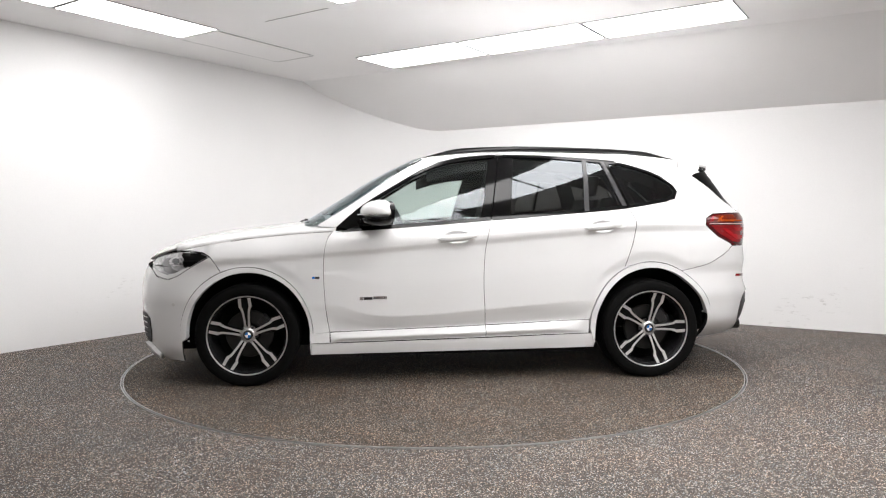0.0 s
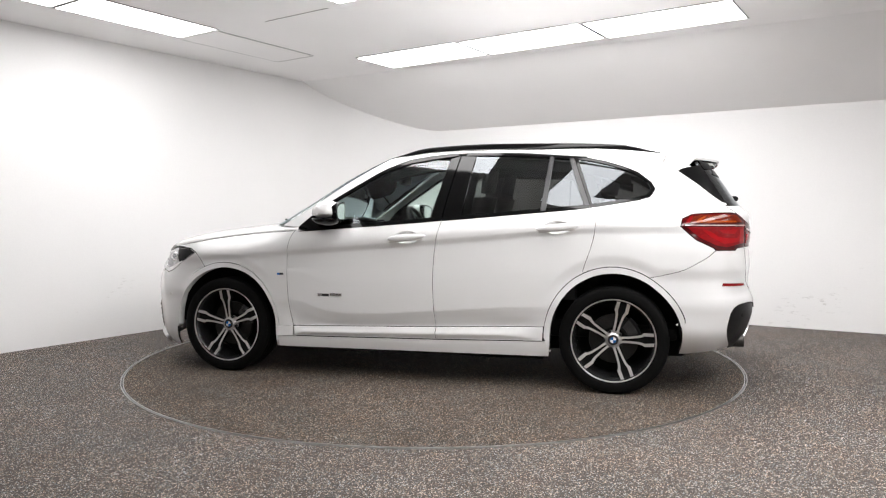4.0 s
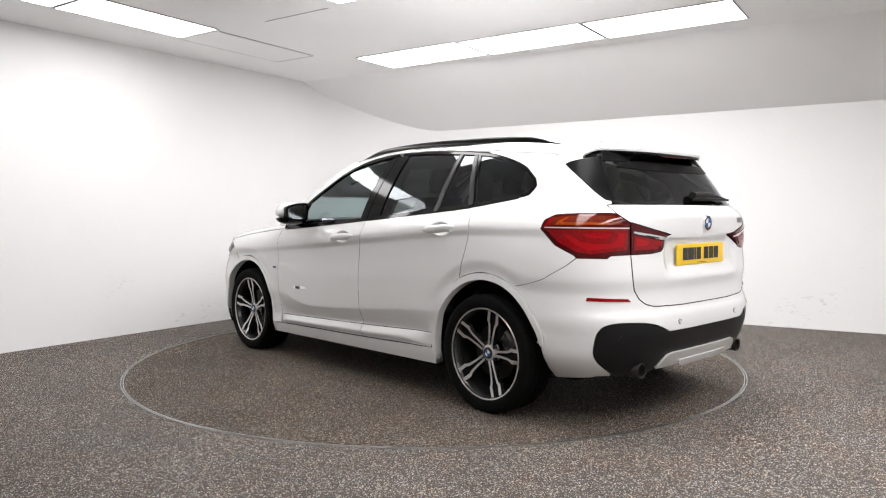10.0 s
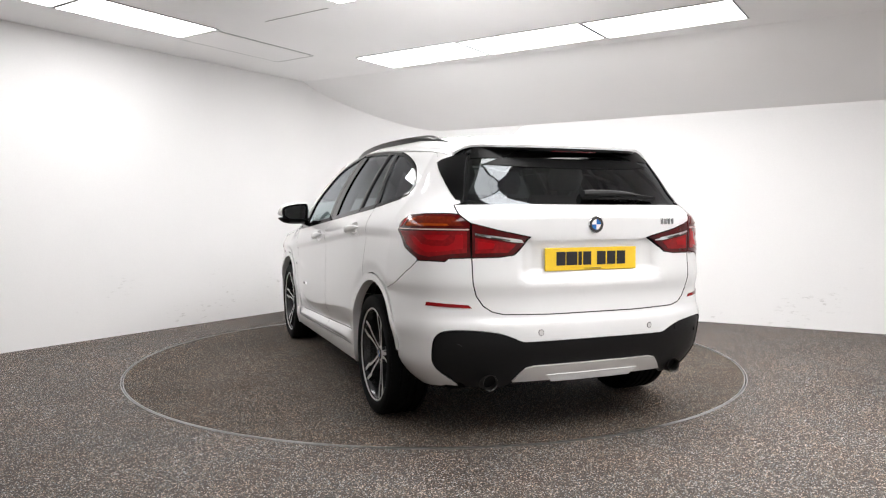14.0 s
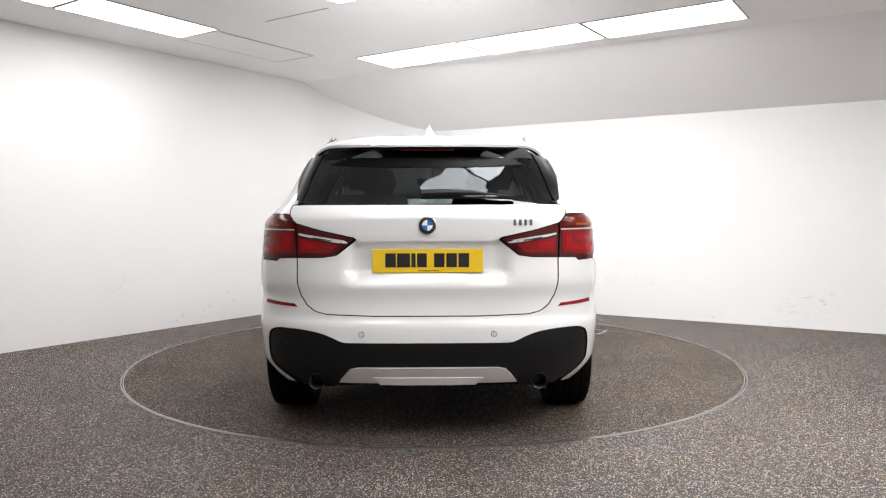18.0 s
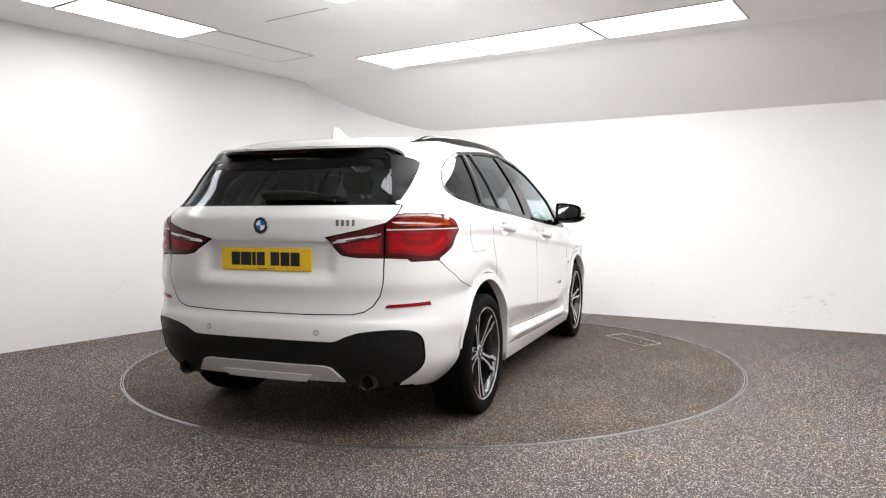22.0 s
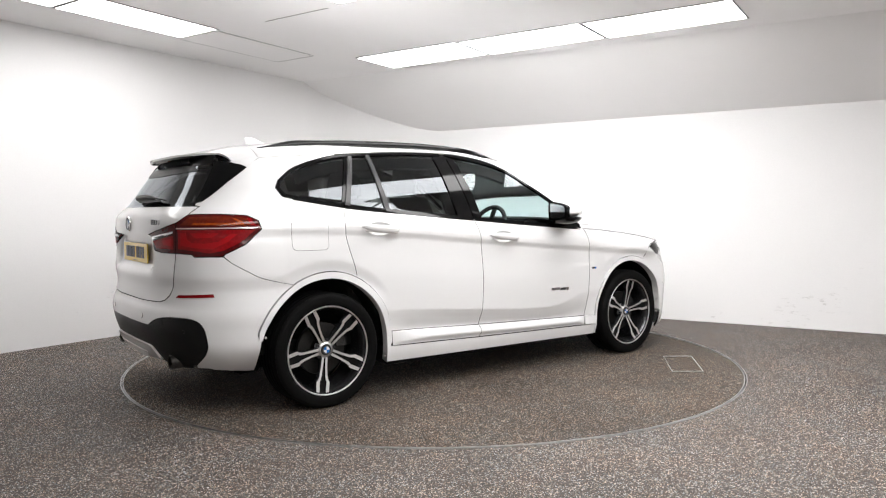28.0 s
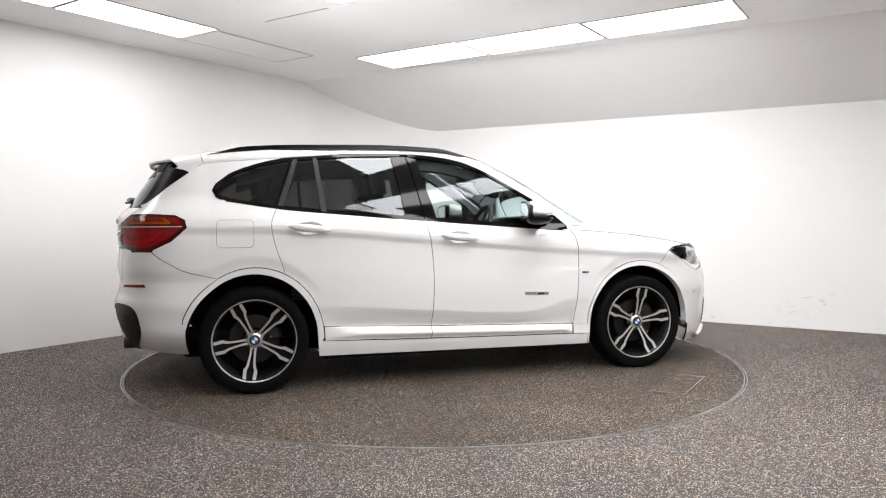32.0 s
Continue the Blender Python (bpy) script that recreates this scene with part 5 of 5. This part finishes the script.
def build_details(car):
    # door handles
    for s in (1, -1):
        for xm, zc in ((1.315, 0.955), (0.34, 1.022)):
            bm = bmesh.new()
            w = half_width(xm + 0.12, zc)
            rings = []
            for k in range(15):
                t = -1 + 2 * k / 14
                e = max(0.12, (1 - abs(t) ** 2.6) ** 0.5)
                cx, cy, cz = xm + 0.13 * t, w + 0.004 + 0.034 * (1 - t * t) ** 0.6, zc - 0.011 * t
                rings.append([Vector((cx, s * (cy + 0.012 * e * math.cos(a)), cz + 0.021 * e * math.sin(a))) for a in (2 * math.pi * j / 12 for j in range(12))])
            loft(bm, rings)
            h = part("door_handle", bm, M_PAINT, car, "white door handle")
            bm = bmesh.new()
            sweep(bm, [(xm - 0.11 + 0.22 * k / 8, s * (w + 0.027 - 0.012 * abs(k / 4 - 1) ** 2), zc - 0.02 - 0.009 * (k / 4 - 1)) for k in range(9)], 0.0055, 6)
            part("handle_strip", bm, M_SATIN, h)
    # door mirrors
    for s in (1, -1):
        bm = bmesh.new()
        rings = []
        for k in range(13):
            t = k / 12
            yc = 0.87 + 0.245 * t
            e = (1 - abs(2 * t - 0.95) ** 3.2) ** 0.5 if abs(2 * t - 0.95) < 1 else 0.1
            e = max(0.18, e)
            rings.append([Vector((1.838 - 0.05 * t + 0.122 * e * math.cos(a) * (1 if math.cos(a) > 0 else 0.62), s * yc, 1.108 + 0.006 * t + (0.086 * e * abs(math.sin(a)) ** 0.8 if math.sin(a) > 0 else 0.03 * e * math.sin(a)))) for a in (2 * math.pi * j / 24 for j in range(24))])
        loft(bm, rings)
        mir = part("door_mirror", bm, M_PAINT, car, "white door mirror with a black base")
        bm = bmesh.new()
        rings = []
        for k in range(13):
            t = k / 12
            e = max(0.2, (1 - abs(2 * t - 0.95) ** 3.2) ** 0.5 if abs(2 * t - 0.95) < 1 else 0.1)
            rings.append([Vector((1.838 - 0.05 * t + 0.124 * e * math.cos(a) * (1 if math.cos(a) > 0 else 0.62), s * (0.868 + 0.247 * t), 1.074 + 0.006 * t + 0.044 * e * math.sin(a) * (0.3 if math.sin(a) > 0 else 1))) for a in (2 * math.pi * j / 20 for j in range(20))])
        loft(bm, rings)
        part("mirror_base", bm, M_BLACK, mir)
        bm = bmesh.new()
        sweep(bm, [(1.93, s * 0.845, 1.03), (1.9, s * 0.885, 1.04), (1.86, s * 0.93, 1.055)], [0.035, 0.03, 0.028], 10, flat=0.55)
        part("mirror_arm", bm, M_BLACK, mir)
        bm = bmesh.new()
        pts = [Vector((1.75 - 0.12 * (y - 0.87), s * y, z)) for y, z in smooth_line([(0.9, 1.066), (0.893, 1.12), (0.896, 1.176), (0.92, 1.189), (1.0, 1.184), (1.075, 1.165), (1.094, 1.135), (1.088, 1.09), (1.06, 1.07), (0.97, 1.058), (0.9, 1.066)], 4)[:-1]]
        extrude_outline(bm, pts, (0.035, 0, 0))
        part("mirror_rim", bm, M_BLACK, mir)
        mid = sum(pts, Vector()) / len(pts)
        bm = bmesh.new()
        extrude_outline(bm, [mid + (p - mid) * 0.8 + Vector((-0.003, 0, 0)) for p in pts], (0.002, 0, 0))
        part("mirror_glass", bm, M_MIRROR, mir, smooth=False)
        bm = bmesh.new()
        sweep(bm, [(1.96 - 0.05 * k / 8 - 0.07 * (k / 8) ** 4, s * (0.9 + 0.205 * k / 8), 1.1 + 0.006 * k / 8) for k in range(9)], 0.006, 6)
        part("turn_light", bm, M_CHROME, mir)
    # roof rails
    for s in (1, -1):
        bm = bmesh.new()
        rings = []
        for k in range(37):
            x = -0.275 + 1.82 * k / 36
            y = 0.548 + 0.03 * step01(-0.2, 0.5, x) - 0.01 * step01(0.9, 1.5, x)
            lift = 0.003 + 0.024 * min(1, step01(-0.275, -0.03, x), step01(1.545, 1.25, x))
            w = 0.004 + 0.007 * min(1, step01(-0.275, -0.13, x), step01(1.545, 1.35, x))
            z0, z1 = (roof(x, roof_angle(x, y + d)).z - 0.004 for d in (-w, w))
            z = roof(x, roof_angle(x, y)).z
            rings.append([Vector((x, s * (y - w), z0)), Vector((x, s * (y - w * 0.9), z + lift * 0.8)), Vector((x, s * (y - w * 0.4), z + lift)), Vector((x, s * (y + w * 0.3), z + lift)), Vector((x, s * (y + w * 0.85), z + lift * 0.75)), Vector((x, s * (y + w), z1))])
        loft(bm, rings)
        part("roof_rail", bm, M_BLACK, car, "gloss black roof rail", angle=50)
    # shark fin
    bm = bmesh.new()
    rings = []
    for k in range(9):
        t = k / 8
        z = roof(-0.06, math.pi / 2).z - 0.006 + 0.058 * t
        l0, l1, w = 0.09 - 0.16 * t ** 0.7, -0.14 + 0.012 * t, 0.036 * (1 - t) ** 1.3 + 0.005
        rings.append([Vector(((l0 + l1) / 2 + (l0 - l1) / 2 * math.cos(a), w * math.sin(a), z - (0.006 if t < 0.1 else 0))) for a in (2 * math.pi * j / 20 for j in range(20))])
    loft(bm, rings)
    part("roof_antenna", bm, M_PAINT, car, "white shark-fin antenna")
    # number plate with bars for its characters
    bm = bmesh.new()
    box(bm, -0.818, -0.811, -0.262, 0.262, 0.83, 0.942, 0.003)
    plate = part("number_plate", bm, M_YELLOW, car, "yellow number plate with black bars", smooth=False)
    for y0, w in ((0.2, 0.05), (0.145, 0.062), (0.077, 0.02), (0.05, 0.046), (-0.03, 0.05), (-0.088, 0.05), (-0.146, 0.05)):
        bm = bmesh.new()
        box(bm, -0.8195, -0.8175, y0 - w, y0, 0.856, 0.922)
        part("plate_bar", bm, M_INK, plate, smooth=False)
    bm = bmesh.new()
    box(bm, -0.8195, -0.8175, -0.055, 0.045, 0.838, 0.841)
    part("plate_bar", bm, M_INK, plate, smooth=False)
    # round badge on the tailgate
    bx = body(UC, 1.054).x
    bm = bmesh.new()
    lathe(bm, [(0.0, 0.008), (0.036, 0.008), (0.04, 0.006), (0.041, 0.0)], 40)
    bmesh.ops.transform(bm, matrix=Matrix.Translation((bx, 0, 1.054)) @ Matrix.Rotation(math.pi / 2, 4, "Z"), verts=bm.verts)
    badge = part("badge", bm, M_INK, car, "round badge in black, blue and white")
    bm = bmesh.new()
    lathe(bm, [(0.039, 0.0095), (0.0415, 0.008), (0.042, 0.0)], 40)
    bmesh.ops.transform(bm, matrix=Matrix.Translation((bx, 0, 1.054)) @ Matrix.Rotation(math.pi / 2, 4, "Z"), verts=bm.verts)
    part("badge_ring", bm, M_CHROME, badge)
    for k, mt in enumerate((M_WHITE, M_BLUE, M_WHITE, M_BLUE)):
        bm = bmesh.new()
        fan = [(bx - 0.0095, 0, 1.054)] + [(bx - 0.0095, 0.025 * math.cos(a), 1.054 + 0.025 * math.sin(a)) for a in (math.pi / 2 * (k + j / 6) for j in range(7))]
        extrude_outline(bm, fan, (0.002, 0, 0))
        part("badge_quarter", bm, mt, badge, smooth=False)
    # model lettering as plain bars
    for y0, y1, z0, z1 in ((-0.404, -0.418, 1.052, 1.081), (-0.43, -0.444, 1.052, 1.081), (-0.456, -0.468, 1.052, 1.081), (-0.482, -0.494, 1.052, 1.081)):
        p = body(at_y((y0 + y1) / 2, 1.065)[0], 1.065)
        bm = bmesh.new()
        box(bm, p.x - 0.006, p.x + 0.004, y1, y0, z0, z1, 0.002)
        part("letter_bar", bm, M_DARKCHROME, car, smooth=False)
    for s in (1, -1):
        for x0, x1, z, mt in ((1.95, 1.925, 0.563, M_CHROME), (1.922, 1.868, 0.563, M_INK), (1.862, 1.775, 0.567, M_CHROME)):
            bm = bmesh.new()
            w = half_width((x0 + x1) / 2, z)
            box(bm, x1, x0, s * (w + 0.001) - 0.002, s * (w + 0.001) + 0.002, z - 0.009, z + 0.009)
            part("letter_bar", bm, mt, car, smooth=False)
        for x0, x1, mt in ((2.252, 2.235, M_BLUE), (2.234, 2.205, M_INK)):
            bm = bmesh.new()
            w = half_width(2.23, 0.7)
            box(bm, x1, x0, s * (w + 0.001) - 0.002, s * (w + 0.001) + 0.002, 0.693, 0.707)
            part("side_badge", bm, mt, car, smooth=False)
    # fuel flap on the right flank
    flap = flipped(body)
    fx0, fx1, z0, z1, r = -0.215, 0.005, 0.905, 1.075, 0.03
    line = []
    for cx, cz, a0 in ((fx1 - r, z1 - r, 0), (fx0 + r, z1 - r, 90), (fx0 + r, z0 + r, 180), (fx1 - r, z0 + r, 270)):
        line += arc(cx, cz, r, r, a0, a0 + 90, 5)
    panel("fuel_flap_joint", line, flap, M_INNER, car, off=0.0004, th=0.003, out=-1, gap=0.0, du=0.02, dv=0.02)
    panel("fuel_flap", line, flap, M_PAINT, car, off=0.0012, th=0.002, out=-1, gap=0.002, du=0.02, dv=0.02, label="white fuel flap")
    # exhausts
    for y in (0.535, -0.535):
        bm = bmesh.new()
        lathe(bm, [(0.034, 0.14), (0.038, 0.14), (0.039, 0.0), (0.0375, -0.003), (0.034, 0.0), (0.032, 0.1), (0.0, 0.1)], 32)
        bmesh.ops.transform(bm, matrix=Matrix.Translation((-0.782, y, 0.305)) @ Matrix.Rotation(-math.pi / 2, 4, "Z"), verts=bm.verts)
        part("exhaust_pipe", bm, M_PIPE, car, "dark chrome exhaust pipe")
    # rear wiper
    bm = bmesh.new()
    wx = lambda y, z: body(at_y(y, z)[0], z).x - 0.014
    sweep(bm, [(wx(0.03 - 0.45 * k / 10, 1.205 - 0.012 * k / 10) - 0.012, 0.03 - 0.45 * k / 10, 1.205 + 0.012 * math.sin(k / 10 * 3) - 0.02 * k / 10) for k in range(11)], [0.024, 0.024, 0.023, 0.022, 0.02, 0.017, 0.014, 0.007, 0.006, 0.006, 0.005], 10, flat=0.8)
    wip = part("rear_wiper", bm, M_MATT, car, "black rear wiper arm")
    bm = bmesh.new()
    box(bm, wx(-0.2, 1.185) - 0.004, wx(-0.2, 1.185) + 0.004, -0.4, 0.03, 1.178, 1.19)
    part("wiper_blade", bm, M_MATT, wip, smooth=False)
    # windscreen wipers
    for y in (0.35, -0.25):
        bm = bmesh.new()
        sweep(bm, [cab(0.25 * math.pi - y * 0.5 - 0.25 * k / 6, 1.05 + 0.003 * k) + Vector((0.012, 0, 0.004)) for k in range(7)], 0.006, 6)
        part("front_wiper", bm, M_MATT, car)
    # underbody
    bm = bmesh.new()
    box(bm, -0.42, 3.25, -0.5, 0.5, 0.19, 0.3, 0.04)
    box(bm, 0.42, 2.24, -0.84, 0.84, 0.18, 0.3, 0.03)
    box(bm, -0.66, -0.42, -0.48, 0.48, 0.25, 0.36, 0.03)
    box(bm, -0.44, -0.3, -0.62, 0.62, 0.2, 0.34, 0.03)
    box(bm, 3.05, 3.2, -0.5, 0.5, 0.18, 0.3, 0.03)
    part("underbody", bm, M_INNER, car)
    # fixing clips along the arches
    for s in (1, -1):
        for x, z in ((0.388, 0.47), (0.396, 0.36), (0.384, 0.25), (-0.372, 0.44), (3.033, 0.5), (3.046, 0.4), (3.04, 0.3)):
            ch = nose if x > 1 else body
            q = ch(*at_x(x, z, ch))
            bm = bmesh.new()
            bmesh.ops.create_uvsphere(bm, u_segments=8, v_segments=6, radius=0.007, matrix=Matrix.Translation((q.x, s * (q.y - 0.012), q.z)))
            part("arch_clip", bm, M_SATIN, car)
    for x, n in ((2.67, 0.4), (0.0, 0.4)):
        for s in (1, -1):
            bm = bmesh.new()
            loft(bm, [[Vector((x + 0.4 * math.cos(a), s * y, 0.335 + 0.425 * math.sin(a))) for a in (math.pi * j / 20 for j in range(21))] for y in (0.84 if x > 1 else 0.79, 0.5)], False, False)
            f = [bm.verts.new(Vector((x + 0.4 * math.cos(a), s * 0.5, 0.335 + 0.425 * math.sin(a)))) for a in (math.pi * j / 20 for j in range(21))]
            bm.faces.new(f)
            part("wheel_well", bm, M_INNER, car)


def build_cabin(car):
    bm = bmesh.new()
    box(bm, -0.38, 2.1, -0.74, 0.74, 0.32, 0.4, 0.02)
    part("cabin_floor", bm, M_INNER, car)

    def seat(x, y, name, w=0.26):
        bm = bmesh.new()
        rings = [[Vector((x - 0.02 + 0.27 + dx, y + w * c, z)) for c, z in ((-1, 0.55), (-0.95, 0.72), (-0.6, 0.70), (0.6, 0.70), (0.95, 0.72), (1, 0.55))] for dx in (-0.3, 0.0, 0.24)]
        loft(bm, rings)
        st = part(name, bm, M_LEATHER, car, "black leather seat")
        bm = bmesh.new()
        rings = []
        for k in range(8):
            t = k / 7
            cx, cz = x - 0.02 - 0.2 * t, 0.62 + 0.6 * t
            ww = w * (1 - 0.25 * t ** 3)
            rings.append([Vector((cx + 0.07 * math.cos(a), y + ww * (abs(math.sin(a)) ** 0.6) * (1 if math.sin(a) > 0 else -1), cz)) for a in (2 * math.pi * j / 16 for j in range(16))])
        loft(bm, rings)
        part("backrest", bm, M_LEATHER, st)
        bm = bmesh.new()
        rings = [[Vector((x - 0.235 + 0.045 * math.cos(a) - 0.03 * t, y + (0.13 - 0.03 * abs(t - 0.5) * 2) * (abs(math.sin(a)) ** 0.7) * (1 if math.sin(a) > 0 else -1), 1.25 + 0.16 * t)) for a in (2 * math.pi * j / 14 for j in range(14))] for t in (0, 0.15, 0.5, 0.85, 1)]
        loft(bm, rings)
        part("headrest", bm, M_LEATHER, st)

    for y in (0.37, -0.37):
        seat(1.12, y, "front_seat")
        seat(0.3, y, "rear_seat", 0.3)
    bm = bmesh.new()
    prof = [(2.25, 0.7), (2.25, 1.0), (2.05, 1.02), (1.82, 0.99), (1.72, 0.93), (1.74, 0.75)]
    loft(bm, [[Vector((x, y, z)) for x, z in prof] for y in (-0.78, -0.4, 0.4, 0.78)])
    part("dashboard", bm, M_LEATHER, car, "black dashboard", angle=60)
    bm = bmesh.new()
    m = Matrix.Translation((1.62, -0.37, 0.99)) @ Matrix.Rotation(radians(-65), 4, "Y")
    sweep(bm, [m @ Vector((0.185 * math.cos(2 * math.pi * k / 32), 0.185 * math.sin(2 * math.pi * k / 32), 0)) for k in range(33)], 0.017, 8)
    wheel = part("steering_wheel", bm, M_LEATHER, car, "black steering wheel on the right")
    bm = bmesh.new()
    box(bm, -0.06, 0.06, -0.07, 0.07, -0.03, 0.01, 0.02, m=m)
    for a in (0, 180, 270):
        box(bm, 0.04, 0.18, -0.018, 0.018, -0.015, 0.0, m=m @ Matrix.Rotation(radians(a + 90), 4, "Z"))
    part("steering_boss", bm, M_LEATHER, wheel)
    bm = bmesh.new()
    box(bm, 1.6, 1.64, -0.12, 0.12, 1.33, 1.4, 0.02)
    sweep(bm, [(1.62, 0, 1.38), (1.68, 0, 1.45)], 0.012, 6)
    part("inside_mirror", bm, M_LEATHER, car, "black inside mirror")
    trim = grain(node_mat("pillar_trim_cloth", (0.03, 0.03, 0.031), 0.85, spec=0.2), 300, 0.1)
    top = lambda x0, x1, d: window_curve(x0, x1, d, 12)
    pair("centre_pillar_trim", [(1.2, 1.03), (1.16, 1.2), (1.1, 1.42), (1.03, 1.48), (0.88, 1.47), (0.9, 1.25), (0.93, 1.05)], body, trim, car, off=-0.05, th=0.02, dv=0.05, label="dark cloth pillar trim inside the car")
    pair("rear_pillar_trim", [(-0.26, 1.18), (-0.25, 1.26), (-0.225, 1.31), (-0.15, 1.36), (-0.05, 1.41), (-0.02, 1.43), (-0.25, 1.42), at_x(-0.33, 1.39), at_x(-0.45, 1.31), at_x(-0.56, 1.22), at_x(-0.62, 1.165), at_x(-0.45, 1.15)], body, trim, car, off=-0.03, th=0.02, du=0.04, dv=0.04, label="dark cloth pillar trim inside the car")
    pair("rear_pillar_trim", [(0.16, 1.14), (0.3, 1.44), (0.16, 1.43), (0.04, 1.15)], body, trim, car, off=-0.05, th=0.02, dv=0.05, label="dark cloth pillar trim inside the car")
    pair("roof_side_trim", top(1.5, -0.1, 0.005) + top(-0.1, 1.5, 0.075), body, trim, car, off=-0.045, th=0.02, du=0.06, dv=0.04, label="dark cloth trim along the roof edge")
    pair("door_card", belt_curve(2.0, -0.2, -0.005, 14) + [(-0.2, 0.8), (2.0, 0.5)], body, trim, car, off=-0.06, th=0.02, du=0.1, dv=0.08, label="dark inner door panel")
    tail_trim = [at_y(0.6, 1.15), at_y(0.6, 0.6), at_y(0.3, 0.6)]
    panel("tailgate_trim", both(tail_trim, UC), body, trim, car, off=-0.07, th=0.01, du=0.1, dv=0.1, label="dark inner tailgate panel")
    bm = bmesh.new()
    box(bm, -0.62, 0.15, -0.62, 0.62, 1.03, 1.06, 0.01)
    part("parcel_shelf", bm, trim, car, "dark parcel shelf behind the rear seats")
    half = [(x, math.radians(18)) for x in (-0.3, 0.2, 0.7, 1.2, 1.45)]
    outline = half + [(1.55, math.pi / 2)] + [(x, math.pi - a) for x, a in reversed(half)]
    panel("headlining", outline, roof, grain(node_mat("headlining_cloth", (0.035, 0.035, 0.035), 0.9), 300, 0.1), car, off=-0.03, th=0.004, dv=0.15, du=0.15, label="dark cloth headlining")


def build_car():
    car = new("estate_car")
    tagged(car, "white compact SUV car with black roof rails and privacy glass", "car")
    build_shell(car)
    build_front(car)
    build_glass(car)
    build_rear_lamps(car)
    build_wheel(car, 2.67, 1, radians(86))
    build_wheel(car, 0.0, 1, radians(177))
    build_wheel(car, 2.67, -1, radians(97.5))
    build_wheel(car, 0.0, -1, radians(279))
    build_details(car)
    build_cabin(car)
    return car


build_floor()
build_walls()
build_ceiling()
build_lights()
TURNTABLE = build_turntable()
CAR = build_car()


def motions():
    turn = lambda t: 184.55 - 5.09789 * t - 0.0144410 * t ** 2 + 0.000271071 * t ** 3
    for thing in (TURNTABLE, CAR):
        walk(thing, [(t, pose(0, 0, 0.0, 0, 0, turn(t))) for t in range(0, 33, 2)])


motions()
